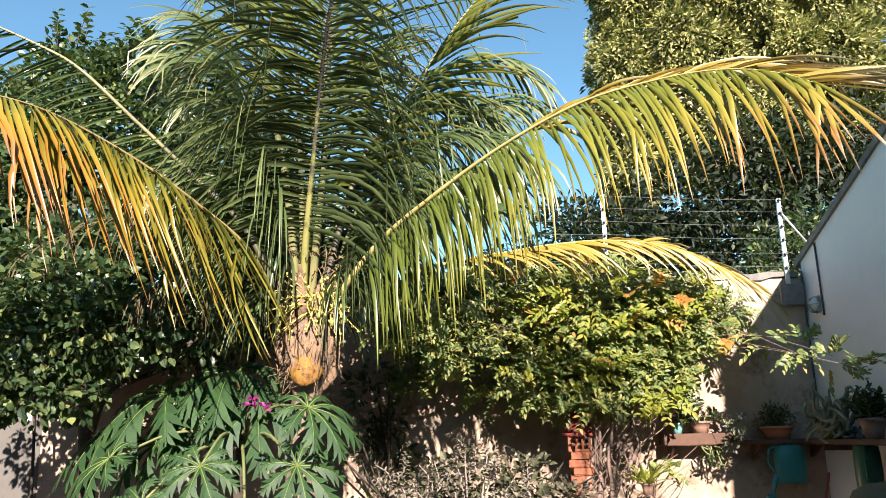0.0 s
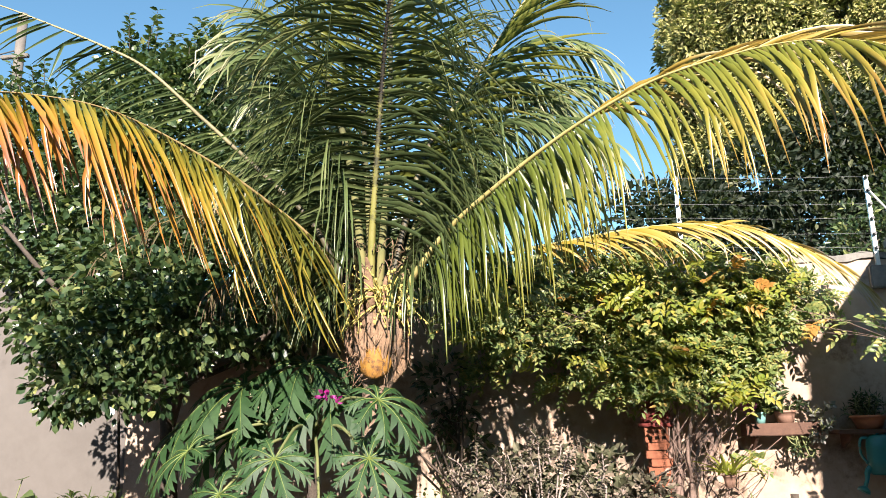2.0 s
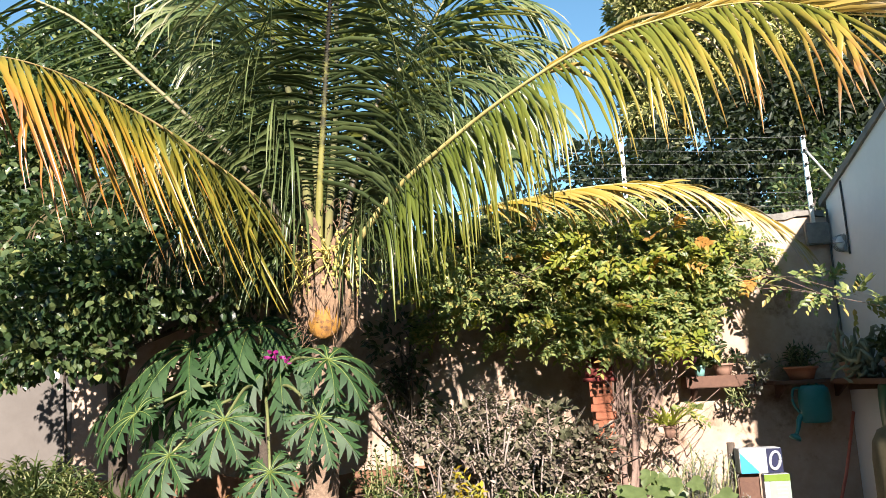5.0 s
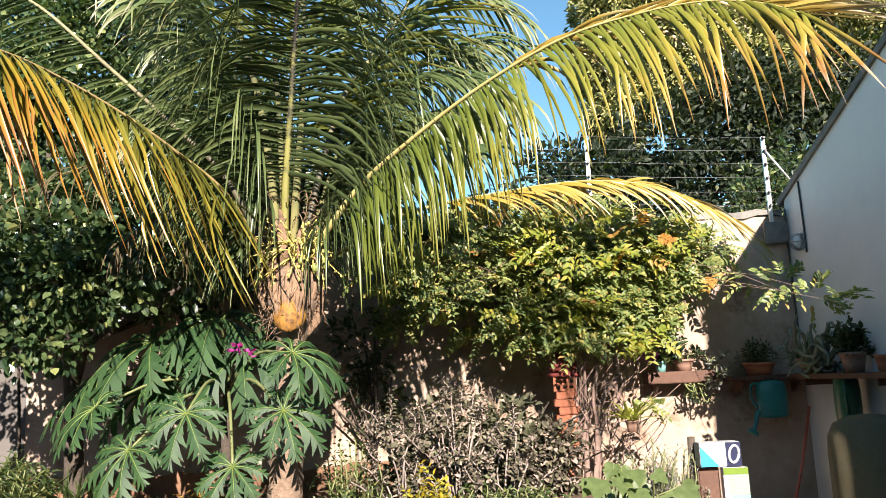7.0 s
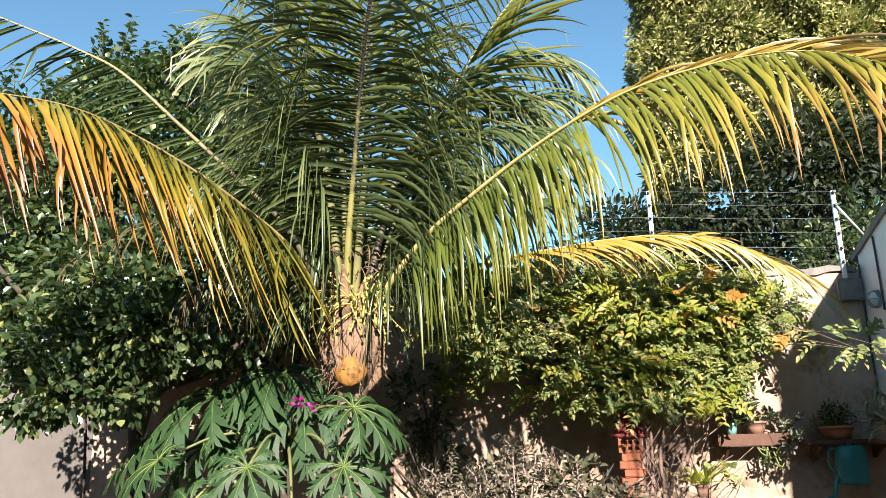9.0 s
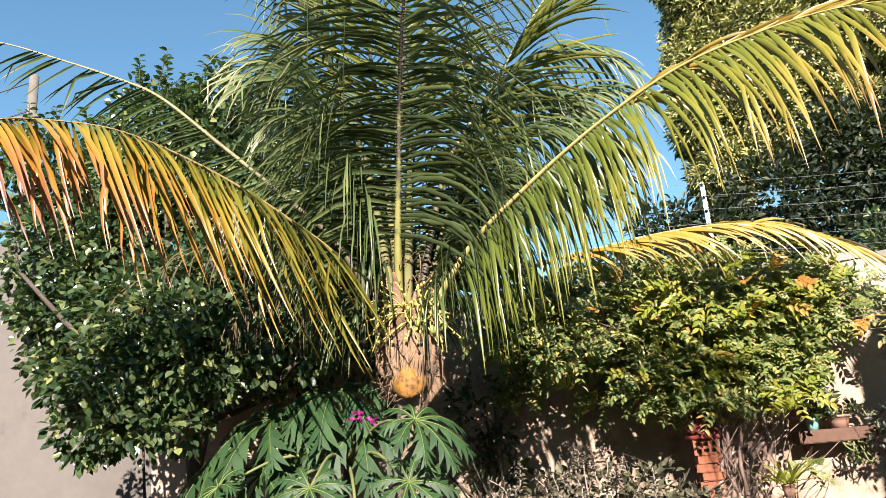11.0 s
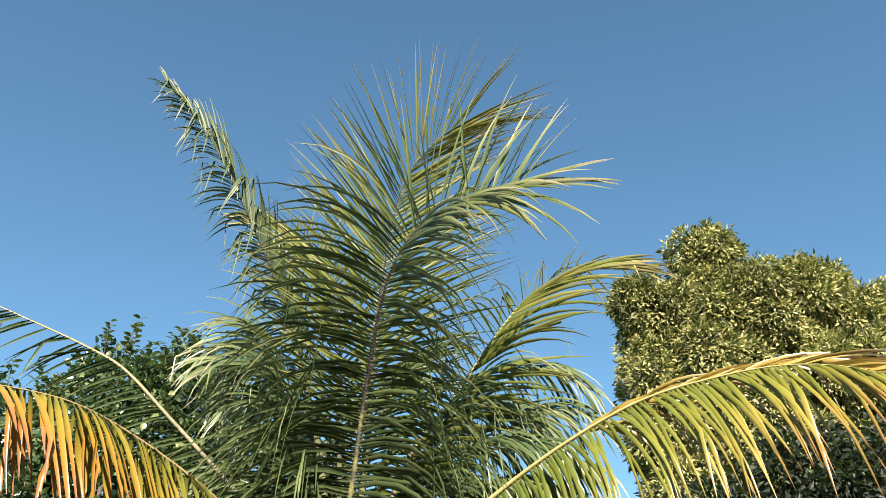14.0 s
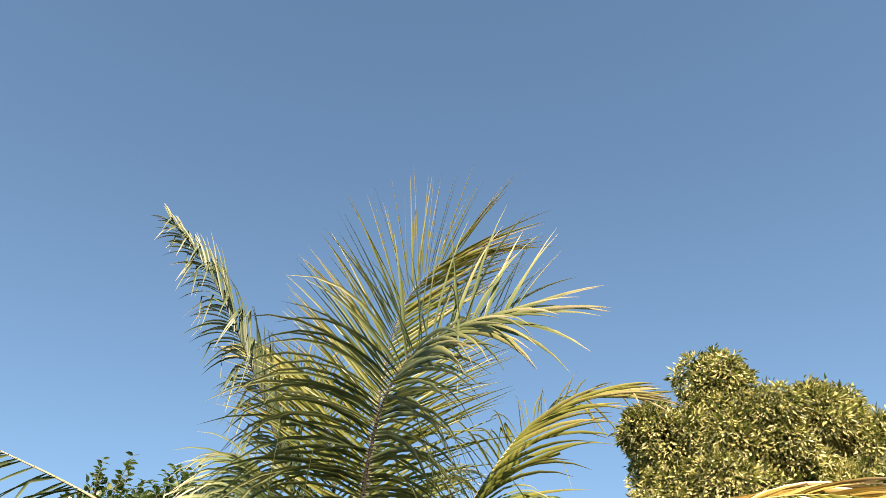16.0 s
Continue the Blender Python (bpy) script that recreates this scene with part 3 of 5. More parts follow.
frond(palm, [(-0.9, 5.25, 2.0), (-0.27, 5.60, 2.42), (0.40, 5.90, 2.61), (0.77, 6.0, 2.68), (1.17, 6.1, 2.72), (1.63, 6.2, 2.69), (2.0, 6.3, 2.57), (2.3, 6.3, 2.39), (2.48, 6.3, 2.22)],
      M["frond_straw"], M["petiole_dry"], n=96, lmax=0.52, droop=1.6, side=0.6, fwd=0.8, lift=-0.35, start=0.3, kinks=0.06, radius=0.018, label="low straw-yellow drying frond", tip=0.75, edge=0.35, width=0.015,
      far=(M["frond_straw"], 0.3, 1.3))
frond(palm, [(-1.00, 5.20, 2.1), (-0.75, 5.45, 3.2), (-0.40, 5.60, 3.80), (-0.03, 5.70, 4.42), (0.27, 5.80, 4.84), (0.64, 5.90, 5.12), (1.0, 6.00, 5.27), (1.32, 6.05, 5.25)],
      M["frond_light"], M["stalk_arch"], n=84, lmax=1.05, droop=0.8, fwd=0.6, lift=0.12, start=0.22, side_ref=(-0.3, -0.7, 0.6), kinks=0.12, radius=0.018, width=0.017, label="yellow-green frond arching back", tip=0.38)
frond(palm, [(-1.14, 5.20, 2.1), (-1.3, 5.3, 3.2), (-1.57, 5.40, 4.12), (-1.71, 5.40, 4.52), (-1.94, 5.40, 5.09), (-2.31, 5.40, 5.86), (-2.71, 5.40, 6.6), (-3.26, 5.40, 7.37)],
      M["frond_mid"], M["stalk_dark"], n=124, lmax=0.74, droop=1.5, side=0.9, fwd=1.3, lift=-0.1, start=0.3, side_ref=(-0.75, -0.6, 0.2), kinks=0.4, radius=0.020, width=0.0135, label="tall thin frond with broken leaflets", tip=0.42, edge=0.4)
frond(palm, [(-1.12, 5.30, 2.1), (-1.2, 5.45, 3.2), (-1.3, 5.55, 4.4), (-1.55, 5.8, 5.3), (-1.9, 6.05, 5.85), (-2.2, 6.20, 6.1)],
      M["frond_green"], M["stalk_dark"], n=84, lmax=1.1, droop=0.4, fwd=0.9, lift=0.2, start=0.3, side_ref=(0.2, -0.7, 0.5), kinks=0.15, radius=0.018, width=0.016, label="pale green frond behind the crown", tip=0.6)
HANG = "green frond with long hanging leaflets"
for pts, lm, dr, ms in [
        ([(-1.16, 5.2, 2.1), (-1.42, 5.35, 3.1), (-1.6, 5.45, 3.8), (-1.75, 5.5, 4.2), (-1.95, 5.55, 4.4), (-2.2, 5.6, 4.35)], 1.05, 2.4, 0.0),
        ([(-1.14, 5.3, 2.1), (-1.36, 5.6, 2.9), (-1.55, 5.7, 3.5), (-1.75, 5.75, 3.85), (-2.0, 5.8, 3.9)], 1.0, 2.8, 0.0),
        ([(-1.15, 5.15, 2.1), (-1.32, 5.1, 2.9), (-1.5, 5.05, 3.5), (-1.68, 5.0, 3.8), (-1.9, 5.0, 3.85)], 1.0, 3.2, 0.25),
        ([(-1.16, 5.2, 2.0), (-1.4, 5.3, 2.6), (-1.62, 5.35, 3.0), (-1.85, 5.4, 3.2), (-2.15, 5.4, 3.15)], 0.9, 3.6, 0.0),
        ([(-0.98, 5.30, 2.1), (-0.7, 5.5, 2.9), (-0.4, 5.65, 3.4), (-0.1, 5.8, 3.7), (0.3, 5.95, 3.88), (0.65, 6.05, 3.85)], 0.95, 2.6, 0.3),
        ([(-1.0, 5.25, 2.1), (-0.75, 5.35, 2.7), (-0.5, 5.4, 3.1), (-0.2, 5.45, 3.35), (0.15, 5.5, 3.4), (0.5, 5.5, 3.25)], 0.95, 3.2, 0.25),
        ([(-1.0, 5.3, 2.1), (-0.82, 5.6, 2.8), (-0.6, 5.75, 3.4), (-0.36, 5.8, 3.75), (-0.05, 5.85, 3.85), (0.25, 5.9, 3.75)], 1.0, 2.8, 0.0),
        ([(-0.98, 5.2, 2.05), (-0.8, 5.3, 2.5), (-0.55, 5.35, 2.85), (-0.25, 5.4, 3.05), (0.1, 5.4, 3.05)], 0.75, 3.6, 0.4),
        ([(-0.98, 5.1, 2.0), (-0.72, 5.05, 2.38), (-0.42, 5.0, 2.64), (-0.1, 5.0, 2.76), (0.3, 5.0, 2.72)], 0.72, 5.0, 0.6),
        ([(-0.96, 5.3, 2.1), (-0.6, 5.5, 2.75), (-0.3, 5.7, 3.1), (0.0, 5.8, 3.25), (0.35, 5.9, 3.2)], 0.8, 2.8, 0.1),
        ([(-0.98, 5.25, 2.1), (-0.72, 5.45, 3.0), (-0.45, 5.6, 3.7), (-0.1, 5.75, 4.1), (0.3, 5.85, 4.2), (0.6, 5.9, 4.05)], 0.95, 2.6, 0.35),
        ([(-1.15, 5.3, 2.1), (-1.4, 5.6, 2.8), (-1.7, 5.85, 3.2), (-2.1, 6.0, 3.4), (-2.45, 6.1, 3.3)], 0.85, 2.8, 0.0),
        ([(-1.05, 5.35, 2.1), (-1.05, 5.6, 3.0), (-1.0, 5.8, 3.7), (-0.9, 6.0, 4.2), (-0.7, 6.15, 4.5)], 1.1, 2.6, 0.0)]:
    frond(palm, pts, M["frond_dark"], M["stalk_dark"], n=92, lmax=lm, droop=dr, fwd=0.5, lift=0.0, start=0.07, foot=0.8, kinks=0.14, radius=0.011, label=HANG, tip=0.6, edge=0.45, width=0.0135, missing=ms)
for pts in ([(-1.18, 5.25, 2.0), (-1.65, 5.5, 2.6), (-2.2, 5.7, 2.95), (-2.8, 5.8, 2.95), (-3.4, 5.8, 2.7), (-3.8, 5.8, 2.4)],):
    frond(palm, pts, M["frond_brown"], M["petiole_tan"], n=70, lmax=0.6, droop=6.0, fwd=0.5, lift=-0.2, start=0.2, kinks=0.3, missing=0.45, radius=0.012, loose=0.3, label="dead brown frond hanging", width=0.007)
frond(palm, [(-1.18, 5.15, 1.95), (-1.45, 5.15, 2.3), (-1.72, 5.15, 2.42), (-1.98, 5.15, 2.36), (-2.2, 5.12, 2.18)],
      M["frond_brown"], M["petiole_tan"], n=70, lmax=0.62, droop=8.0, fwd=0.4, lift=0.0, start=0.15, kinks=0.25, missing=0.55, radius=0.012, loose=0.3, label="short hanging frond with brown leaflets", width=0.0065)


M["shrub_bark"] = surface("pinkish_brown_bark", (0.13, 0.085, 0.065), (0.30, 0.21, 0.17), 0.9, 6, 40, 0.8)


# The last two colour stops are lightened to stand for a few sunlit leaves.
M["leaf_deep"] = leafy("deep_green_leaf", [(0.0, (0.012, 0.028, 0.008)), (0.72, (0.035, 0.06, 0.018)), (0.9, (0.10, 0.13, 0.045)), (1.0, (0.24, 0.26, 0.10))], 0.4, 0.15)


# ---- trees ----
def limb(a, b, sag=0.1, n=6):
    a, b = np.array(a, float), np.array(b, float)
    m = (a + b) / 2 + np.array([RNG.normal(0, sag), RNG.normal(0, sag), abs(RNG.normal(0, sag))])
    return spline([a, m, b], n)


def tree(name, label, category, trunk, tr, blobs, crown, limbs=14):
    """A tree: tapered trunk, limbs to the crown's blobs, then leaves. crown: list of foliage arguments."""
    t = thing(name, label, category)
    tubes("trunk", [(spline(trunk, 12), tr, 10)], M["bark"], t)
    top = np.array(trunk[-1])
    c, _ = blob_points(blobs, limbs, 0.2)
    branchwork = tubes("branchwork", [(limb(np.array(trunk[-1 - (i % 2)]), c[i], 0.25), [tr[-1] * 0.8, tr[-1] * 0.15], 6) for i in range(limbs)], M["bark"], t)
    tagged(branchwork, kind="stuff")
    for kw in crown:
        foliage(parent=t, **kw)
    return t


def lumpy(blobs, per, k=0.38):
    """Break the outline of large blobs with smaller ones on their surface."""
    out = [(c, tuple(0.86 * v for v in r)) for c, r in blobs]
    for c, r in blobs:
        for d in rnd_dirs(per):
            out.append((tuple(np.array(c) + d * np.array(r) * 0.8), tuple(k * v * RNG.uniform(.7, 1.3) for v in r)))
    return out


mango_blobs = [((5.8, 17.3, 12.7), (1.1, 1.1, 1.1)), ((4.2, 17.3, 11.4), (1.1, 1.1, 1.0)), ((6.1, 17.0, 11.2), (1.3, 1.3, 1.3)), ((8.2, 17.6, 11.6), (1.2, 1.2, 1.2)), ((9.3, 17.6, 11.1), (1.2, 1.2, 1.2)), ((4.1, 17.3, 9.9), (1.2, 1.2, 1.2)), ((5.4, 17.0, 9.4), (1.5, 1.4, 1.4)),
               ((7.2, 17.3, 9.8), (1.4, 1.4, 1.3)), ((8.7, 17.3, 9.3), (1.4, 1.3, 1.2)), ((3.7, 17.3, 8.5), (0.9, 0.9, 0.9)), ((5.6, 17.0, 7.9), (1.6, 1.3, 1.1)), ((9.9, 17.6, 8.2), (1.5, 1.4, 1.5)), ((4.0, 17.6, 7.2), (0.9, 1.2, 0.9)), ((8.0, 17.6, 7.7), (1.6, 1.2, 0.9))]
mango_blobs = lumpy([(c, tuple(.93 * v for v in r)) for c, r in mango_blobs], 11, 0.4)
tree("mango_tree", "large dense mango tree beyond the garden wall", "tree", [(7, 18, 0), (7.1, 18, 2.5), (7.0, 17.8, 5)], [.3, .2, .12], mango_blobs,
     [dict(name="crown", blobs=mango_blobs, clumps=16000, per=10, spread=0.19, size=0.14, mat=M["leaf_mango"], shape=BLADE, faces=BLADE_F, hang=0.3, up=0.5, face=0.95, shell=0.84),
      # inner leaves coloured dark so that gaps look shaded
      dict(name="inner_crown", blobs=mango_blobs, clumps=7000, per=8, spread=0.25, size=0.2, mat=M["leaf_mango_shade"], shape=BLADE, faces=BLADE_F, hang=0.4, shell=0.45)], 12)
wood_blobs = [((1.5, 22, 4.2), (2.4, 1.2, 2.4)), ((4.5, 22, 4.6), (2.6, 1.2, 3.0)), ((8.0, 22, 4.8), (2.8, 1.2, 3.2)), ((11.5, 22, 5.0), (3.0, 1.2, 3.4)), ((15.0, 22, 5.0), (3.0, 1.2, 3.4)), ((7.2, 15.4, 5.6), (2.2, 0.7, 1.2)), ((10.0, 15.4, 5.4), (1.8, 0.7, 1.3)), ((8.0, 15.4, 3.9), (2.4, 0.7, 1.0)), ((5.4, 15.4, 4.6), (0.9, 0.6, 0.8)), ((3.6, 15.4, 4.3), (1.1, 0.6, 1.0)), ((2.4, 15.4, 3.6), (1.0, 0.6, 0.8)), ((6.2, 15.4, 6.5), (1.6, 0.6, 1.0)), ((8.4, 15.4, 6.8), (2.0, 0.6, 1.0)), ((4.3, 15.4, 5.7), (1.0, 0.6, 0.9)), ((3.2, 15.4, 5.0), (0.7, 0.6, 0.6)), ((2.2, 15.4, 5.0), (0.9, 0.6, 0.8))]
# These trees stand in full sun; their darkness is set in the leaf colour.
tree("shade_toned_tree", "dark trees below the mango tree's crown, shade put into the leaf colour", "tree", [(6, 22, 0), (6, 22, 1.6), (6.2, 22, 3.2)], [.2, .16, .12], wood_blobs,
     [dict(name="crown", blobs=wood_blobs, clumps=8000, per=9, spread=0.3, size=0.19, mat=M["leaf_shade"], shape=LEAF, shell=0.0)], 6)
vine_blobs = [((5.0, 12.6, 3.7), (0.5, 0.4, 0.75)), ((5.6, 12.6, 4.3), (0.4, 0.4, 0.5)), ((4.4, 12.8, 3.1), (0.5, 0.4, 0.4)), ((3.2, 13, 2.9), (0.7, 0.4, 0.3)), ((6.4, 12.6, 3.6), (0.6, 0.4, 0.7))]
tree("sapling", "sunlit sapling behind the electric fence", "tree", [(5, 12.8, 0), (5, 12.8, 1.6), (5.0, 12.7, 3.0)], [.05, .04, .03], vine_blobs,
     [dict(name="crown", blobs=vine_blobs, clumps=420, per=8, spread=0.16, size=0.11, mat=M["leaf_citrus"], shape=LEAF, shell=0.4)], 16)
citrus_blobs = [((-3.7, 6.7, 2.6), (1.0, 0.4, 0.6)), ((-2.7, 6.5, 2.6), (0.9, 0.6, 0.7)), ((-4.4, 6.75, 2.65), (0.65, 0.3, 0.55)), ((-3.6, 6.9, 3.5), (1.2, 0.7, 0.8)), ((-4.5, 6.9, 3.3), (0.8, 0.6, 0.8)),
                ((-3.4, 7.0, 4.2), (1.0, 0.7, 0.7)), ((-4.4, 7.1, 4.1), (0.8, 0.7, 0.6)), ((-2.5, 6.9, 3.6), (0.9, 0.6, 0.8)), ((-3.9, 7.1, 4.75), (0.5, 0.5, 0.4)), ((-3.1, 7.1, 4.7), (0.45, 0.5, 0.35)),
                ((-4.25, 6.85, 1.98), (0.28, 0.18, 0.28)), ((-3.4, 6.7, 2.1), (0.65, 0.3, 0.28)), ((-2.5, 6.6, 2.15), (0.6, 0.3, 0.3)), ((-1.9, 6.7, 2.6), (0.6, 0.5, 0.7)), ((-5.0, 6.9, 4.3), (0.5, 0.5, 0.4)),
                ((-2.62, 5.35, 1.98), (0.6, 0.25, 0.28)), ((-3.1, 5.4, 1.92), (0.5, 0.25, 0.3)), ((-3.55, 5.5, 2.0), (0.4, 0.22, 0.28)), ((-2.9, 5.4, 2.3), (0.5, 0.22, 0.25)), ((-3.45, 5.45, 1.6), (0.24, 0.15, 0.22)), ((-3.0, 5.25, 1.62), (0.34, 0.14, 0.18)), ((-2.75, 5.4, 1.55), (0.18, 0.12, 0.14)), ((-2.05, 5.6, 2.1), (0.4, 0.25, 0.25)), ((-3.2, 6.1, 2.6), (0.9, 0.4, 0.4))]
citrus = tree("citrus_tree", "leafy citrus tree leaning over the garden wall", "tree", [(-3.12, 6.5, 0.0), (-3.14, 6.5, 0.8), (-3.2, 6.5, 1.6), (-3.3, 6.6, 2.1)], [.085, .075, .065, .045], citrus_blobs,
     [dict(name="crown", blobs=citrus_blobs, clumps=5600, per=8, spread=0.12, size=0.074, mat=M["leaf_citrus"], shape=ROUND, hang=0.25, up=0.45, shell=0.5)], 26)
# young shoots standing out of the citrus crown
shoot_items, SP, SY, SN = [], [], [], []
for k in range(64):
    c0, r0 = citrus_blobs[(5, 6, 8, 9, 14, 4, 3, 7, 2, 10)[k % 10]]
    a, tilt = RNG.uniform(0, 6.28), RNG.uniform(0.0, 0.75)
    d = np.array([math.sin(tilt) * math.cos(a), -abs(math.sin(tilt) * math.sin(a)), math.cos(tilt)])
    p0 = np.array(c0) + d * np.array(r0) * 0.9
    d1 = unit(d + [RNG.normal(0, .2), RNG.normal(0, .2), .5])
    path = spline([p0, p0 + d1 * RNG.uniform(.1, .18), p0 + d1 * RNG.uniform(.22, .42) + [RNG.normal(0, .04), 0, 0]], 9)
    shoot_items.append((path, [.006, .002], 5))
    for i in range(2, 9):
        for h in range(2):
            w = i * 2.4 + h * 3.14 + RNG.normal(0, .3)
            sd = np.array([math.cos(w), math.sin(w), 0.35])
            SP.append(path[i])
            SY.append(sd)
            SN.append(np.array([0, -.3, 1.0]) + .5 * rnd_dirs(1)[0])
tagged(tubes("shoot_mass", shoot_items, M["bark"], citrus), kind="stuff")
v, f = scatter(ROUND, LEAF_F, np.array(SP), np.array(SY), np.array(SN), RNG.uniform(.055, .095, len(SP)))
tagged(part("shoot_leaf_mass", mesh("shoot_leaf_mass", v, f, M["leaf_citrus"]), citrus), kind="stuff")


def sprays(name, blobs, count, leaves, length, size, mat, parent, shell=0.4):
    """A crown of pinnate sprays: thin twigs reaching outward, each with two rows of flat leaflets."""
    c, out = blob_points(blobs, count, shell)
    d = unit(out * [1, 1, 0.45] + 0.5 * rnd_dirs(count) + np.array([0, -0.25, 0.1]))
    nor = unit(np.array([0.1, -0.75, 0.65]) + 0.5 * rnd_dirs(count))
    P, Y, N = [], [], []
    for k in range(leaves):
        u = (k // 2 + 0.6) / (leaves / 2)
        side = np.cross(d, nor) * (1 if k % 2 else -1)
        p = c + d * length * u + np.array([0, 0, -1.0]) * length * 0.35 * u * u
        P.append(p)
        Y.append(unit(side + d * 0.75 + np.array([0, 0, -0.15]) + 0.15 * rnd_dirs(count)))
        N.append(unit(nor + 0.25 * rnd_dirs(count)))
    P, Y, N = np.concatenate(P), np.concatenate(Y), np.concatenate(N)
    v, f = scatter(LEAF, LEAF_F, P, Y, N, RNG.uniform(size * .7, size * 1.2, len(P)))
    tagged(part(name, mesh(name, v, f, mat), parent), kind="stuff")


shrub_blobs = [((-0.1, 6.5, 2.08), (0.45, 0.2, 0.26)), ((0.5, 6.45, 2.2), (0.62, 0.34, 0.38)), ((1.2, 6.5, 2.27), (0.65, 0.38, 0.38)), ((1.85, 6.75, 2.22), (0.5, 0.2, 0.3)), ((0.4, 6.6, 1.88), (0.4, 0.12, 0.14)), ((1.1, 6.45, 1.76), (0.55, 0.3, 0.26)),
               ((1.6, 6.75, 1.92), (0.4, 0.15, 0.16)), ((1.5, 6.45, 1.55), (0.2, 0.2, 0.08)), ((-0.45, 6.7, 1.72), (0.2, 0.12, 0.1)), ((0.25, 6.75, 1.58), (0.22, 0.06, 0.06)),
               ((-0.35, 6.5, 2.25), (0.32, 0.2, 0.26)), ((0.1, 6.5, 2.42), (0.45, 0.25, 0.2)), ((0.75, 6.35, 1.62), (0.5, 0.2, 0.2)), ((0.95, 6.2, 1.42), (0.16, 0.1, 0.07)), ((1.55, 6.4, 2.0), (0.5, 0.25, 0.3))]
def nearer(c, r=None):
    """The shrub grows flat against the wall, with a long arm reaching out into the sun."""
    k = float(np.interp(c[0], [1.2, 1.9, 2.3, 3.0], [1.03, 1.02, 0.96, 0.80]))
    q = tuple(e + (v - e) * k for v, e in zip(c, (0.05, -0.07, 1.23)))
    return q if r is None else (q, (k * r[0], 0.65 * r[1], k * r[2]))


arm_blobs = [((2.14, 6.55, 2.12), (0.2, 0.12, 0.1)), ((2.40, 6.2, 1.90), (0.08, 0.2, 0.1)), ((2.46, 5.8, 1.79), (0.07, 0.25, 0.07)), ((2.50, 5.4, 1.66), (0.06, 0.2, 0.05)), ((2.54, 5.2, 1.62), (0.1, 0.1, 0.03))]
shrub_blobs = lumpy([nearer(c, r) for c, r in shrub_blobs], 5, 0.4)
shrub = thing("garden_shrub", "spreading many-stemmed shrub with green leaves turning yellow", "shrub")
for k in range(8):
    a = k * 0.9
    foot = np.array([0.98 + .09 * math.cos(a), 6.38 + .06 * math.sin(a), 0.0])
    mid = np.array([1.04 + .10 * math.cos(a + .8), 6.38 + .05 * math.sin(a), 0.80])
    top = np.array([1.20 + .17 * math.cos(a), 6.42 + .08 * math.sin(a), 1.33])
    end = np.array([1.0 + (k - 3) * .26, 6.45 + .1 * math.sin(a), 2.0 + .1 * (k % 3)])
    mid, top, end = np.array(nearer(mid)), np.array(nearer(top)), np.array(nearer(end))
    foot = np.array([foot[0], foot[1] * 1.03, 0.0])
    v, f = tube(spline([foot, (foot + mid) / 2 + RNG.normal(0, .03, 3), mid, (mid + top) / 2 + RNG.normal(0, .05, 3), top, (top + end) / 2 + [0, 0, .08], end], 22), [.026, .021, .017, .013, .008, .003], 8, .2)
    part("stem", mesh("stem", v, f, M["shrub_bark"], True), shrub)
c, _ = blob_points(shrub_blobs, 70, 0.2)
tagged(tubes("twig_mass", [(limb((np.clip(q[0], .3, 1.7) * .7 + .3, 6.65, 1.76), q, .06), [.006, .002], 5) for q in c], M["shrub_bark"], shrub), kind="stuff")
twigs = []
for k in range(95):
    p0 = np.array([RNG.uniform(.9, 1.5), RNG.uniform(6.3, 6.48), RNG.uniform(.5, 1.35)])
    p0 = np.array(nearer(p0))
    twigs.append((limb(p0, p0 + [RNG.normal(.08, .14), RNG.normal(-.02, .06), RNG.uniform(.12, .38)], .04), [.006, .002], 5))
tagged(tubes("dead_twig_mass", twigs, M["shrub_bark"], shrub), kind="stuff")
sprays("crown", shrub_blobs + [nearer((1.48, 6.25, 0.95), (.06, .05, .06))], 4200, 10, 0.15, 0.055, M["leaf_shrub"], shrub, 0.55)
west_blobs = [((-0.42, 5.35, 2.0), (.2, .18, .16)), ((-0.15, 5.45, 2.2), (.28, .18, .15)), ((-0.05, 5.45, 1.80), (.22, .15, .10))]
sprays("west_leaf_mass", west_blobs, 100, 9, 0.15, 0.055, M["leaf_shrub"], shrub)
west_twigs = [(limb((0.3 + .03 * k, 6.45, 1.8 + .06 * k), q, .06), [.004, .0015], 5) for k, q in enumerate(blob_points(west_blobs, 7, 0.2)[0])]
east_twigs = [(limb((1.9, 6.7, 1.9 + .04 * k), q, .05), [.004, .0015], 5) for k, q in enumerate(blob_points(arm_blobs, 8, 0.2)[0])]
tagged(tubes("outer_twig_mass", west_twigs + east_twigs, M["shrub_bark"], shrub), kind="stuff")
sprays("arm_leaf_mass", arm_blobs, 54, 9, 0.15, 0.06, M["leaf_shrub"], shrub)
M["leaf_amber"] = leafy("amber_autumn_leaf", [(0.0, (0.52, 0.24, 0.05)), (0.5, (0.64, 0.36, 0.07)), (1.0, (0.66, 0.52, 0.10))], 0.4, 0.4, (0.9, 0.4, 0.05))
amber = [((2.66, 6.5, 2.1), (.06, .05, .05)), ((1.15, 6.02, 1.72), (.05, .03, .06)), ((0.3, 6.1, 1.74), (.08, .03, .03)), ((0.36, 6.15, 2.1), (.2, .04, .12)), ((1.45, 6.1, 2.2), (.3, .04, .2)), ((0.6, 6.3, 2.6), (.4, .1, .06)), ((2.3, 6.45, 1.95), (.2, .04, .05))]
sprays("amber_leaf_mass", [nearer(c, r) for c, r in amber], 22, 8, 0.14, 0.07, M["leaf_amber"], shrub)
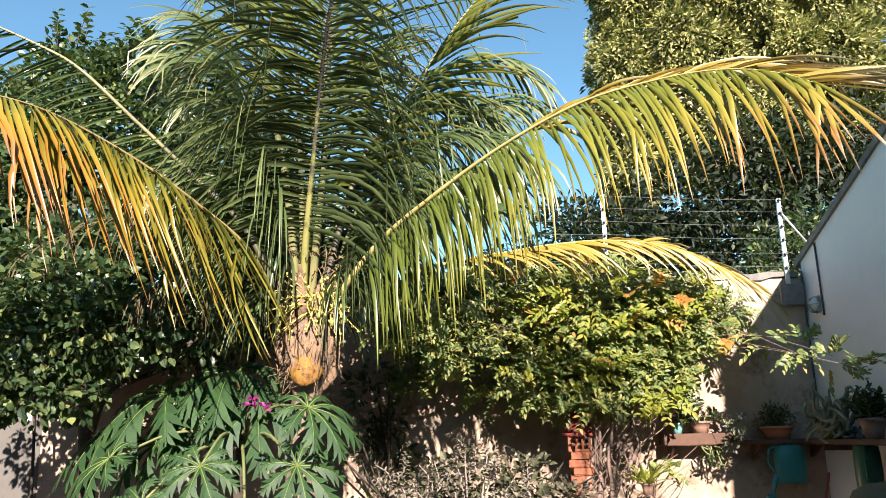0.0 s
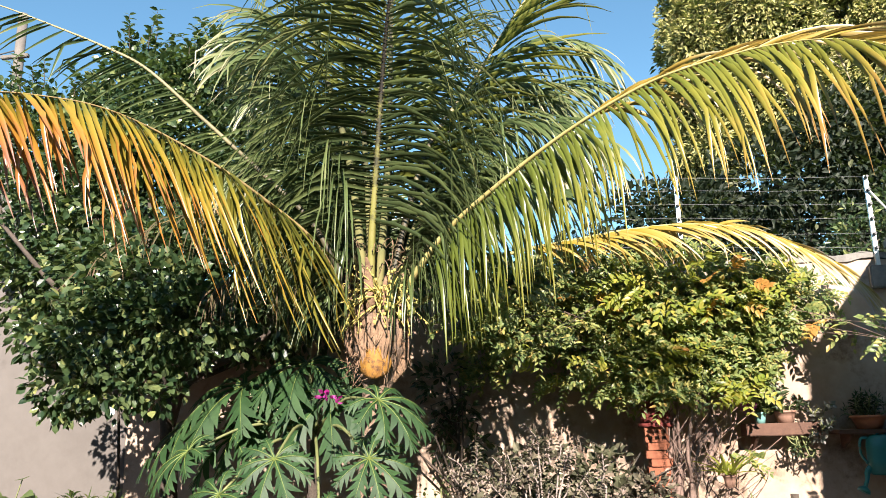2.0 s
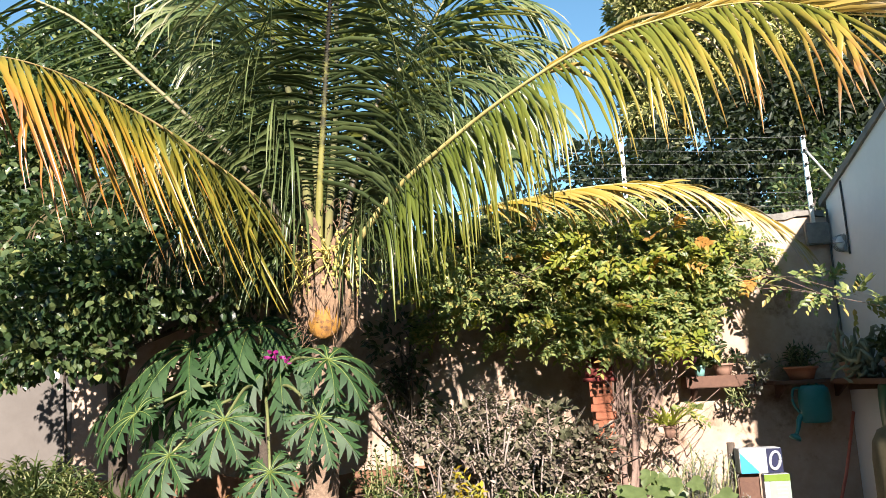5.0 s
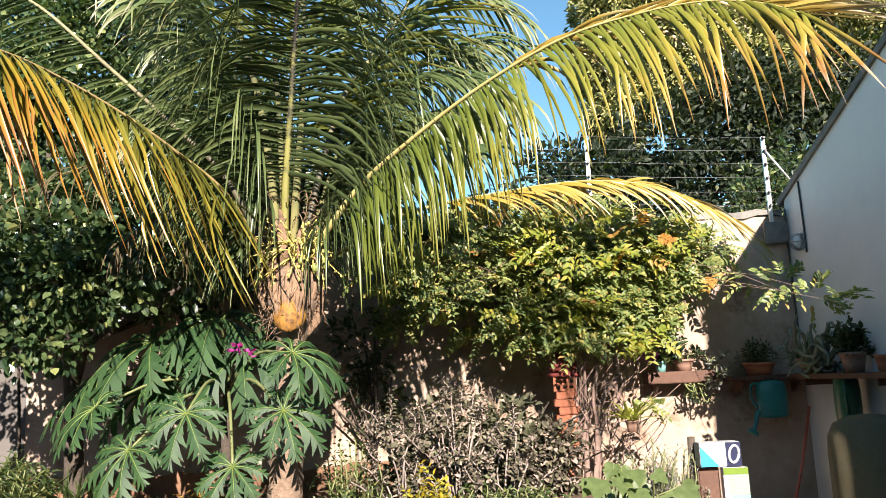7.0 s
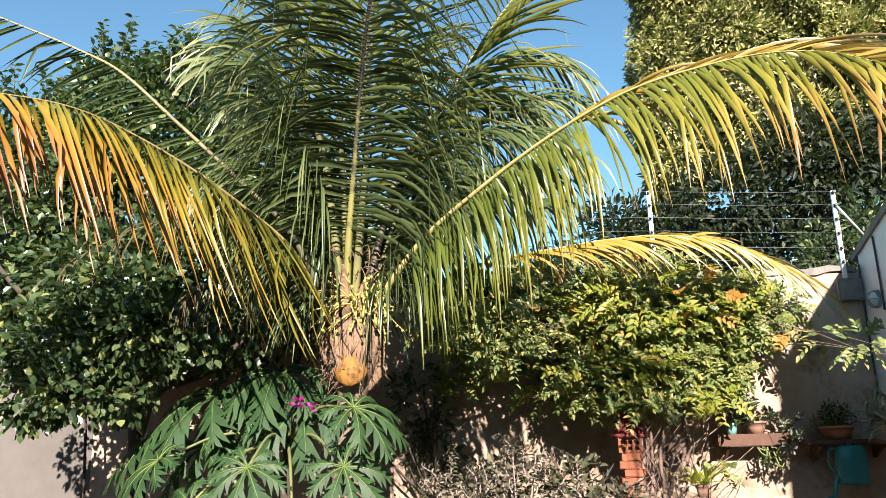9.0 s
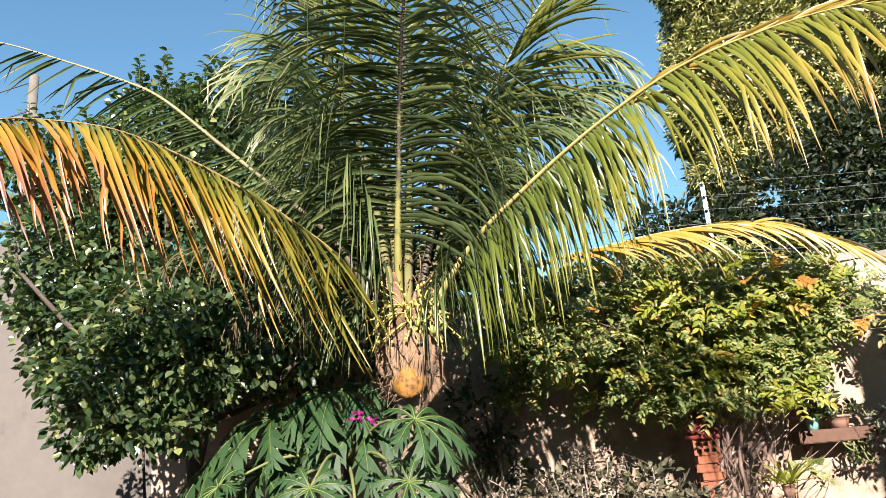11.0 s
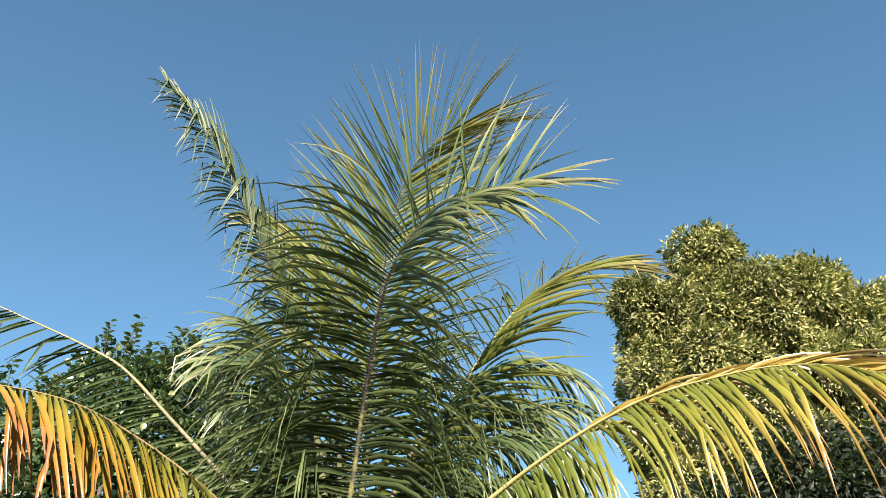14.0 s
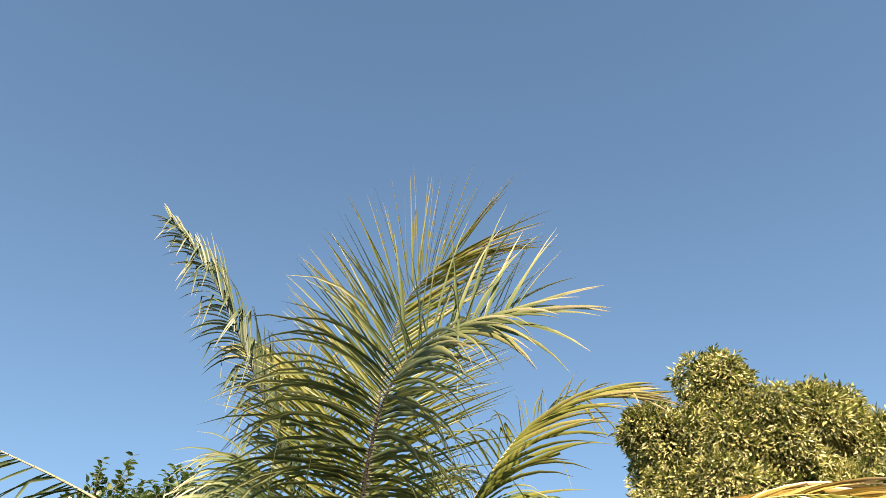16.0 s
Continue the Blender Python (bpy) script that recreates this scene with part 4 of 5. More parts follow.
M["leaf_young"] = leafy("yellow_green_young_leaf", [(0.0, (0.24, 0.32, 0.04)), (0.6, (0.40, 0.43, 0.06)), (1.0, (0.62, 0.52, 0.08))], 0.4, 0.42, (0.7, 0.75, 0.05))
young = [((0.15, 6.2, 1.62), (.3, .04, .05)), ((1.5, 6.15, 1.45), (.1, .06, .08)), ((0.7, 6.1, 1.7), (.5, .06, .12)), ((-0.3, 6.3, 1.95), (.3, .06, .1)), ((1.2, 6.1, 2.3), (.8, .08, .3))]
sprays("young_leaf_mass", [nearer(c, r) for c, r in young], 110, 8, 0.15, 0.07, M["leaf_young"], shrub)

# ---- planting bed ----
M["edging"] = surface("clay_edging_block", (0.20, 0.095, 0.05), (0.42, 0.23, 0.135), 0.9, 3.0, 20.0, 0.5, spots=((0.20, 0.13, 0.08), 0.6, 4.0))
bm = bmesh.new()
NX, NY = 90, 24
gridv = [[bm.verts.new((-6.2 + 7.5 * i / NX, 5.32 + 1.78 * j / NY, 0.27 + 0.09 * noise.noise((i * .22, j * .3, 0)) + 0.04 * noise.noise((i * .9, j * .9, 3)))) for j in range(NY + 1)] for i in range(NX + 1)]
for i in range(NX):
    for j in range(NY):
        bm.faces.new((gridv[i][j], gridv[i + 1][j], gridv[i + 1][j + 1], gridv[i][j + 1]))
slab("planting_bed_soil", bm, M["soil"], "dark loose soil of the raised planting bed", "soil")
edging = thing("bed_edging", "row of rough clay blocks edging the planting bed", "edging", kind="structure")
blocks = []
for k in range(3):
    bm = box_bm(-.19, .19, -.075, .075, -.2, .2, 0.018)
    for v in bm.verts:
        v.co += Vector(RNG.normal(0, .006, 3))
    me = bpy.data.meshes.new("edging_block")
    bm.to_mesh(me)
    bm.free()
    me.materials.append(M["edging"])
    blocks.append(me)
for i in range(15):
    ob = part("edging_block", blocks[i % 3], edging)
    ob.matrix_basis = pose(-6.0 + 0.40 * i, 5.26 + RNG.normal(0, .012), 0.15 + RNG.normal(0, .02), RNG.normal(0, 3), RNG.normal(0, 2.5), RNG.normal(0, 4))


# ---- papaya ----
M["vein"] = surface("pale_leaf_vein", (0.09, 0.13, 0.03), (0.17, 0.21, 0.05), 0.5, 6, 30, 0.05)
M["stem_grey"] = surface("grey_succulent_stem", (0.16, 0.13, 0.11), (0.30, 0.25, 0.22), 0.8, 6, 30, 0.2)
M["stem_green"] = surface("pale_green_stem", (0.10, 0.12, 0.04), (0.19, 0.20, 0.08), 0.6, 5, 25, 0.2)


def papaya_leaf(parent, centre, R, facing, turn, foot, droop=0.75):
    """A papaya leaf on its stalk: nine long lobes, each cut into pointed side lobes; facing: the blade's upward direction; turn: the angle of its middle lobe."""
    z = unit(np.array(facing, float))
    x = unit(np.cross([0.0, 0.0, 1.0] if abs(z[2]) < 0.95 else [0, 1.0, 0], z))
    y = np.cross(z, x)
    c = np.array(centre, float)
    V, F, veins = [], [], []
    web = 0.035

    def at(d0, s0, ln, u, w, sg, ad=0.0):
        """A point of a lobe: u along it, w out from its midrib on side sg."""
        uu = u + ad
        return c + (d0 * uu + sg * s0 * w) * ln + z * ln * (0.10 * math.sin(min(uu, 1) * 3) - 0.28 * w - 0.5 * w * w) + np.array([0, 0, -1.0]) * droop * ln * 0.45 * uu * uu
    for k in range(9):
        a = turn + math.radians(-148 + 37 * k) + RNG.normal(0, .05)
        ln = R * (1.0 - 0.34 * abs(k - 4) / 4) * RNG.uniform(.92, 1.08)
        d0 = math.cos(a) * y + math.sin(a) * x
        s0 = -math.sin(a) * y + math.cos(a) * x
        us = np.linspace(0.0, 1.0, 9)
        mids = [at(d0, s0, ln, u, 0, 1) for u in us]
        for sg in (1, -1):
            o = len(V)
            V += mids + [at(d0, s0, ln, u, web * (1 - .7 * u) + .02 * (1 - u), sg) for u in us]
            for i in range(8):
                q = (o + i, o + i + 1, o + 9 + i + 1, o + 9 + i)
                F.append(q if sg > 0 else q[::-1])
            # side lobes: long in the middle, with a shoulder and a drawn-out point
            for u0, u1, w, ad in ((.20, .36, .11, .10), (.37, .53, .20, .14), (.54, .69, .24, .15), (.69, .83, .18, .13), (.83, .94, .10, .09)):
                w *= RNG.uniform(.8, 1.2)
                ad *= RNG.uniform(.8, 1.25)
                m = (u0 + u1) / 2
                o = len(V)
                V += [at(d0, s0, ln, u0, web * .6, sg), at(d0, s0, ln, u0 + .015, w * .45, sg, ad * .4), at(d0, s0, ln, m - .035, w * .72, sg, ad * .8), at(d0, s0, ln, m, w * 1.15, sg, ad * 1.3),
                      at(d0, s0, ln, m + .03, w * .62, sg, ad * .85), at(d0, s0, ln, u1 - .01, w * .36, sg, ad * .45), at(d0, s0, ln, u1, web * .6, sg), at(d0, s0, ln, m, w * .4, sg, ad * .45)]
                for i in range(7):
                    q = (o + 7, o + i, o + (i + 1) % 7)
                    F.append(q if sg < 0 else q[::-1])
        veins.append((np.array(mids[:8]) + z * .003, [0.0045, 0.001], 4))
    leaf = part("leaf", mesh("leaf", V, F, M["leaf_papaya"], True), parent)
    tubes("vein", veins, M["vein"], leaf, "pale yellow-green veins")
    f0 = np.array(foot, float)
    tubes("stalk", [(spline([f0, (f0 + c) / 2 + [0, 0, .12], c - z * .004], 10), [.014, .009], 6)], M["stem_green"], leaf)


papaya = thing("papaya_plant", "young papaya plant with large lobed green leaves", "plant")
tubes("trunk", [(spline([(-1.72, 5.87, 0.2), (-1.70, 5.85, 0.8), (-1.68, 5.82, 1.25)], 10), [.05, .045, .03], 10)], M["bark"], papaya)
for c, R, fc, tn, dr in [((-1.63, 4.80, 1.07), .31, (0.05, -.85, .5), 3.3, .6), ((-1.05, 4.85, 1.06), .33, (0.2, -.8, .5), 2.3, .7), ((-1.36, 4.85, .74), .27, (0.05, -.85, .5), 3.0, .6), ((-2.02, 4.9, .86), .33, (-.2, -.8, .5), 3.6, .8),
                         ((-1.90, 4.95, 1.53), .52, (-.15, -.55, .8), 3.3, 1.0), ((-1.30, 4.85, 1.44), .44, (0.05, -.75, .65), 3.0, .9), ((-1.50, 5.0, 1.66), .50, (0.0, -.45, .9), 3.1, 1.1), ((-1.0, 4.9, 1.41), .37, (0.4, -.55, .75), 2.1, 1.0),
                         ((-2.22, 4.95, 1.32), .46, (-.5, -.45, .75), 3.9, 1.0), ((-1.75, 5.2, 1.42), .42, (-.1, -.6, .75), 3.2, .9), ((-2.35, 5.15, 1.12), .36, (-.5, -.5, .7), 4.0, .9), ((-2.0, 5.05, 1.22), .36, (-.25, -.7, .65), 3.6, .8)]:
    k = 1.16 if c[2] > 1.2 and c[0] < -1.25 else 1.0
    papaya_leaf(papaya, tuple(e + (v - e) * k for v, e in zip(c, (0.05, -0.07, 1.23))), R * k, fc, tn, (-1.68, 5.82, 1.22), dr * .62)


# ---- bed plants ----
def stems_plant(name, label, category, base, tips, leaf, per, size, mat, stem_mat, shape, droop=0.0, face=0.6, r=.008, bare=0.0, bend=.055, taper=0.0):
    """Many upright stems, each ringed with leaves."""
    t = thing(name, label, category)
    items, P, Y, N, Z = [], [], [], [], []
    for b, e in zip(base, tips):
        pth = spline([b, (b + e) / 2 + RNG.normal(0, bend, 3), e], per)
        items.append((pth[::max(1, per // 6)], [r, r * .6], 5))
        tn = unit(np.gradient(pth, axis=0))
        for i in range(max(2, int(per * bare)), per):
            for h in range(2):
                a = i * 1.3 + h * math.pi + RNG.normal(0, .3)
                sx = unit(np.cross(tn[i], [0.3, 0.1, 1.0]))
                sy = np.cross(tn[i], sx)
                d = math.cos(a) * sx + math.sin(a) * sy
                P.append(pth[i] + d * r)
                Y.append(d + tn[i] * face + np.array([0, 0, -droop]))
                N.append(tn[i] - d * face)
                Z.append(1 - taper * i / per)
    tagged(tubes("stem_mass", items, stem_mat, t), kind="stuff")
    v, f = scatter(shape, LEAF_F, np.array(P), np.array(Y), np.array(N), RNG.uniform(size * .65, size * 1.2, len(P)) * np.array(Z))
    tagged(part("leaf_mass", mesh("leaf_mass", v, f, mat), t), kind="stuff")
    return t


def spread(n, cx, cy, z0, rx, ry, h0, h1, lean=0.5):
    a = RNG.uniform(0, 6.28, n)
    q = np.sqrt(RNG.uniform(0, 1, n))
    b = np.stack([cx + .5 * rx * q * np.cos(a), cy + .5 * ry * q * np.sin(a), np.full(n, z0)], 1)
    e = np.stack([cx + rx * q * np.cos(a), cy + ry * q * np.sin(a), z0 + RNG.uniform(h0, h1, n) * (1 - .35 * q)], 1)
    return b, e


M["leaf_silver"] = leafy("silver_succulent_leaf", [(0.0, (0.055, 0.042, 0.022)), (0.35, (0.13, 0.125, 0.055)), (0.6, (0.27, 0.225, 0.125)), (0.88, (0.50, 0.38, 0.25)), (1.0, (0.20, 0.23, 0.08))], 0.75, 0.08, (0.4, 0.35, 0.3))
M["leaf_fine"] = leafy("fine_green_leaf", [(0.0, (0.035, 0.07, 0.014)), (0.6, (0.09, 0.13, 0.03)), (1.0, (0.22, 0.23, 0.05))], 0.5, 0.22)
M["leaf_yellow"] = leafy("yellow_leaf", [(0.0, (0.45, 0.34, 0.02)), (0.7, (0.60, 0.46, 0.03)), (1.0, (0.40, 0.40, 0.05))], 0.45, 0.25, (0.6, 0.5, 0.05))
M["leaf_croton"] = leafy("orange_leaf", [(0.0, (0.50, 0.22, 0.03)), (0.6, (0.62, 0.36, 0.05)), (1.0, (0.30, 0.26, 0.04))], 0.45, 0.2, (0.6, 0.3, 0.05))
M["leaf_grey"] = leafy("grey_green_leaf", [(0.0, (0.14, 0.16, 0.10)), (0.6, (0.30, 0.31, 0.20)), (1.0, (0.48, 0.46, 0.34))], 0.7, 0.15, (0.4, 0.4, 0.25))
M["leaf_lime"] = leafy("lime_green_leaf", [(0.0, (0.09, 0.14, 0.035)), (0.7, (0.19, 0.25, 0.07)), (1.0, (0.32, 0.38, 0.14))], 0.45, 0.3)

SHELL = [(x * 1.5, y, z + 0.45 * abs(x)) for x, y, z in LEAF]
for cx, cy, rx, n, h1 in ((-0.38, 5.75, .27, 40, .84), (-0.02, 5.85, .32, 44, .86), (0.32, 5.8, .24, 30, .62)):
    a, q, h = RNG.uniform(0, 6.28, n), np.sqrt(RNG.uniform(0, 1, n)), RNG.uniform(.12, 1, n)
    b = np.stack([cx + rx * q * np.cos(a), cy + .3 * q * np.sin(a), .25 + h1 * h * (1 - .4 * q * q)], 1)
    e = b + unit(np.stack([.5 * q * np.cos(a), .5 * q * np.sin(a) - .2, np.full(n, .7)], 1) + .35 * rnd_dirs(n)) * RNG.uniform(.12, .24, (n, 1))
    plant = stems_plant("silver_succulent", "bushy grey-mauve succulent with stacked fleshy leaves", "plant", b, e, None, 15, .054, M["leaf_silver"], M["stem_grey"], SHELL, face=0.3, r=.007, bend=.02, taper=.35)
    tagged(tubes("stalk_mass", [(spline([(cx + .4 * (p[0] - cx), cy + .4 * (p[1] - cy), .22), (p + [cx, cy, .3]) / 2 + RNG.normal(0, .03, 3), p], 6), [.009, .006], 5) for p in b[::2]], M["stem_grey"], plant), kind="stuff")
b, e = spread(26, -0.24, 5.45, 0.25, .17, .10, .15, .42)
stems_plant("yellow_plant", "small plant with bright yellow leaves in the bed", "plant", b, e, None, 14, .052, M["leaf_yellow"], M["stem_green"], LEAF)
b, e = spread(10, -0.02, 5.45, 0.25, .12, .1, .1, .22)
stems_plant("yellow_plant", "small plant with yellow and orange leaves", "plant", b, e, None, 10, .04, M["leaf_yellow"], M["stem_green"], LEAF)
b, e = spread(22, -1.68, 5.35, 0.25, .22, .12, .2, .42)
stems_plant("orange_croton", "low croton with orange-yellow leaves", "plant", b, e, None, 12, .06, M["leaf_croton"], M["stem_green"], SLIM)
b, e = spread(34, -0.78, 5.7, 0.25, .24, .2, .35, .75)
stems_plant("fine_bush", "small fine-leaved green bush", "plant", b, e, None, 18, .04, M["leaf_fine"], M["stem_green"], LEAF)
b, e = spread(60, 1.55, 6.3, 0.05, .36, .3, .4, .75)
stems_plant("grey_herb", "pale grey-green herb bush before the sunlit wall", "plant", b, e, None, 26, .035, M["leaf_grey"], M["stem_green"], SLIM, face=1.2)
for cx, n in ((-3.3, 50), (-2.7, 50), (-2.1, 50), (-1.3, 40), (-.75, 36), (0.1, 26), (0.5, 26)):
    b, e = spread(n, cx, 5.5, 0.25, .36, .14, .12, .28)
    stems_plant("ground_cover", "low green ground-cover plant along the bed edge", "plant", b, e, None, 9, .045, M["leaf_fine"], M["stem_green"], LEAF)


def strap_plant(name, label, base, n, length, width, mat, up=0.9, droop=1.4, spreadr=.05):
    t = thing(name, label, "plant", group="")
    for k in range(n):
        a = RNG.uniform(0, 6.28)
        d = unit(np.array([math.cos(a), math.sin(a), RNG.uniform(.3, 1.6) * up]))
        vs, fs, uv = leaflet(np.array(base) + RNG.normal(0, spreadr, 3) * [1, 1, 0], d, np.cross(d, [0, 0, 1.0]), length * RNG.uniform(.6, 1.1), width, droop, 0, 0)
        part("leaf", mesh("leaf", vs, fs, mat, True, uv), t)
    return t


for x, y, z, n, l in ((-3.45, 5.8, .52, 64, .52), (-3.1, 5.6, .42, 50, .46), (-3.7, 5.6, .45, 44, .42), (-2.8, 5.8, .4, 40, .44)):
    strap_plant("spiky_plant", "spiky strap-leaved plant in the bed", (x, y, z), n, l, .011, M["leaf_fine"], .9, 1.3, .09)
b, e = spread(80, -3.35, 5.7, .3, .55, .22, .25, .62)
stems_plant("fleshy_spiky_plant", "dense bush of short narrow fleshy leaves in the bed corner", "plant", b, e, None, 16, .085, M["leaf_fine"], M["stem_green"], SLIM, face=.7, bare=.15)
strap_plant("dry_spiky_plant", "half-dry strap-leaved plant with orange leaves", (-3.6, 5.6, .28), 18, .34, .012, M["leaf_croton"], .6, 1.6, .06)

dark_blobs = [((-0.82, 6.8, 1.5), (.22, .2, .4)), ((-0.7, 6.85, 1.15), (.18, .16, .26))]
tree("dark_bush", "dark-leaved bush in the shade by the wall", "shrub", [(-0.7, 6.8, 0.2), (-0.72, 6.8, 0.7), (-0.72, 6.8, 1.1)], [.025, .02, .015], dark_blobs,
     [dict(name="crown", blobs=dark_blobs, clumps=70, per=7, spread=.09, size=.075, mat=M["leaf_deep"], shape=LEAF, shell=.3)], 14)
M["leaf_broad"] = leafy("dusty_broad_leaf", [(0.0, (0.05, 0.05, 0.02)), (0.5, (0.13, 0.135, 0.055)), (0.85, (0.26, 0.24, 0.12)), (1.0, (0.42, 0.32, 0.19))], 0.8, 0.1)
for cx, cz, n in ((0.02, .78, 110), (0.42, .70, 120), (-0.32, .66, 80)):
    broad = [((cx, 6.5, cz), (.26, .2, .34)), ((cx + .14, 6.42, cz - .2), (.24, .18, .28))]
    tree("broad_succulent", "shaded grey-green succulent bush with broad dusty leaves", "shrub", [(cx, 6.5, 0.15), (cx + .02, 6.5, 0.35), (cx, 6.5, 0.6)], [.02, .016, .012], broad,
         [dict(name="crown", blobs=broad, clumps=n, per=7, spread=.08, size=.075, mat=M["leaf_broad"], shape=SHELL, shell=.2, hang=0.1)], 12)
twig_blobs = [((0.72, 6.3, .45), (.2, .15, .2)), ((0.78, 6.3, .68), (.17, .14, .15))]
tree("succulent_bush", "dusty dark bush round the shrub's foot", "shrub", [(0.7, 6.3, 0.1), (0.72, 6.3, 0.3), (0.74, 6.3, 0.45)], [.02, .015, .012], twig_blobs,
     [dict(name="crown", blobs=twig_blobs, clumps=150, per=7, spread=.07, size=.05, mat=M["leaf_silver"], shape=ROUND, shell=.3)], 10)

# big-leaved plant close to the viewer, lime green
lime = thing("big_leaf_plant", "plant with large heart-shaped lime-green leaves", "plant")
HEART = [(0, 0, 0), (0.42, 0.12, 0.04), (0, 0.3, -0.02), (-0.42, 0.12, 0.04), (0.36, 0.5, 0.0), (0, 0.6, -0.05), (-0.36, 0.5, 0.0), (0, 1.05, -0.18)]
RIM = [(0, 0), (.22, -.1), (.43, 0), (.5, .22), (.40, .36), (.5, .56), (.30, .62), (.2, .84)]
LOBED = [(0, .34, -.05)] + [(x, y, .03 + .05 * math.sin(9 * y)) for x, y in RIM] + [(0, 1.08, -.14)] + [(-x, y, .03 + .05 * math.sin(7 * y)) for x, y in RIM[:0:-1]]
LOBED_F = [(0, i, i % 16 + 1) for i in range(1, 17)]
for k in range(26):
    a = RNG.uniform(0, 6.28)
    c = np.array([1.0 + .38 * math.cos(a) * RNG.uniform(.1, 1), 4.85 + .22 * math.sin(a), RNG.uniform(.22, .66)])
    v, f = scatter(LOBED, LOBED_F, c[None], unit(np.array([[math.cos(a) * .6, -.5 + .3 * math.sin(a), -.45]])), np.array([[0, -.6, .75]]) + RNG.normal(0, .2, (1, 3)), [RNG.uniform(.09, .17)])
    lf = part("leaf", mesh("leaf", v, f, M["leaf_lime"], True), lime)
    tubes("stalk", [(spline([(0.92, 4.9, 0.0), (c + [0.92, 4.9, .3]) / 2, c], 6), [.006, .004], 5)], M["stem_green"], lf)
pale = thing("pale_leaf_plant", "young plant with round pale-green leaves", "plant")
for k in range(26):
    a = RNG.uniform(0, 6.28)
    c = np.array([-3.55 + .34 * math.cos(a) * RNG.uniform(.1, 1), 4.9 + .2 * math.sin(a), RNG.uniform(.62, .98)])
    v, f = scatter(HEART, LEAF_F, c[None], unit(np.array([[math.cos(a) * .8, -.4, .1]])), np.array([[0, -.5, .8]]) + RNG.normal(0, .25, (1, 3)), [RNG.uniform(.07, .13)])
    lf = part("leaf", mesh("leaf", v, f, M["leaf_lime"], True), pale)
    tubes("stalk", [(spline([(-3.55, 4.95, 0.0), (c + [-3.55, 4.95, .4]) / 2, c], 6), [.006, .004], 5)], M["stem_green"], lf)

# magenta flower sprig by the papaya
M["magenta"] = leafy("magenta_bract", [(0.0, (0.22, 0.008, 0.09)), (0.6, (0.42, 0.02, 0.19)), (1.0, (0.60, 0.10, 0.34))], 0.55, 0.3, (0.7, 0.05, 0.4))
flower = thing("magenta_flower", "magenta bougainvillea blossom on a thin twig", "flower")
fc = np.array([(-1.30, 4.72, 1.44)] * 14 + [(-1.22, 4.74, 1.425)] * 9) + RNG.normal(0, .017, (23, 3))
fd = rnd_dirs(23)
fv, ff = scatter(ROUND, LEAF_F, fc, fd, rnd_dirs(23), np.full(23, .036))
part("blossom", mesh("blossom", fv, ff, M["magenta"]), flower)
tubes("twig", [(spline([(-1.27, 4.73, 1.43), (-1.4, 4.95, 1.40), (-1.6, 5.65, 1.2)], 8), [.003, .005], 5)], M["bark"], flower)
M["pink"] = leafy("pink_bract", [(0.0, (0.45, 0.05, 0.25)), (1.0, (0.65, 0.18, 0.42))], 0.55, 0.3, (0.7, 0.1, 0.4))

# bare branch of the citrus tree and a thin stake
branch = thing("bare_branch", "bare dark branch hanging by the wall", "branch")
tubes("wood", [(spline([(-3.15, 6.5, 1.35), (-2.9, 6.2, 1.62), (-2.65, 6.2, 1.78), (-2.38, 6.2, 1.88), (-2.2, 6.25, 2.05)], 12), [.05, .04, .03, .02], 8)], M["bark"], branch)
stake = thing("garden_stake", "thin pale wooden stake by the citrus tree", "stake")
tubes("pole", [(spline([(-3.62, 6.6, 0.2), (-3.66, 6.6, 1.0), (-3.72, 6.62, 1.8)], 8), [.014, .012], 7)], M["bark"], stake)

# ---- electric fence on the wall ----
M["steel"] = surface("galvanised_steel", (0.50, 0.50, 0.48), (0.70, 0.69, 0.66), 0.45, 8, 40, 0.1, 0.6)
M["wire"] = surface("steel_wire", (0.12, 0.12, 0.12), (0.2, 0.2, 0.2), 0.6, 8, 40, 0.05, 0.7)
M["insulator"] = surface("dark_plastic_insulator", (0.04, 0.04, 0.04), (0.08, 0.08, 0.08), 0.5, 8, 40, 0.05)
fence = thing("electric_fence", "electric fence of steel wires on white posts along the wall", "fence")
posts = [(1.31, 2.52, 3.40), (2.94, 2.42, 3.31), (-0.35, 2.6, 3.48), (-2.0, 2.65, 3.55)]
levels = (0.98, 0.845, 0.70, 0.555, 0.40, 0.26)
for x, z0, z1 in posts:
    p = part("post", box_bm(x - .017, x + .017, 7.075, 7.108, z0, z1, .004), fence, "white painted steel post", M["steel"])
    for l in levels:
        z = z0 + (z1 - z0) * l
        bm = bmesh.new()
        bmesh.ops.create_cone(bm, cap_ends=True, segments=10, radius1=.016, radius2=.012, depth=.04, matrix=Matrix.Translation((x, 7.06, z)) @ Matrix.Rotation(radians(90), 4, 'X'))
        part("insulator", bm, p, "", M["insulator"])
order = sorted(posts)
for l in levels:
    pts = []
    for (xa, a0, a1), (xb, b0, b1) in zip(order, order[1:]):
        za, zb = a0 + (a1 - a0) * l, b0 + (b1 - b0) * l
        pts += [(xa, 7.05, za), ((xa + xb) / 2, 7.05, (za + zb) / 2 - .012)]
    pts.append((order[-1][0], 7.05, order[-1][1] + (order[-1][2] - order[-1][1]) * l))
    v, f = tube(spline(pts, 24), [.0016, .0016], 5)
    part("wire", mesh("wire", v, f, M["wire"], True), fence)
v, f = tube([(2.94, 7.06, 3.17), (3.13, 7.02, 2.86)], [.011, .011], 6)
part("brace", mesh("brace", v, f, M["steel"], True), fence)


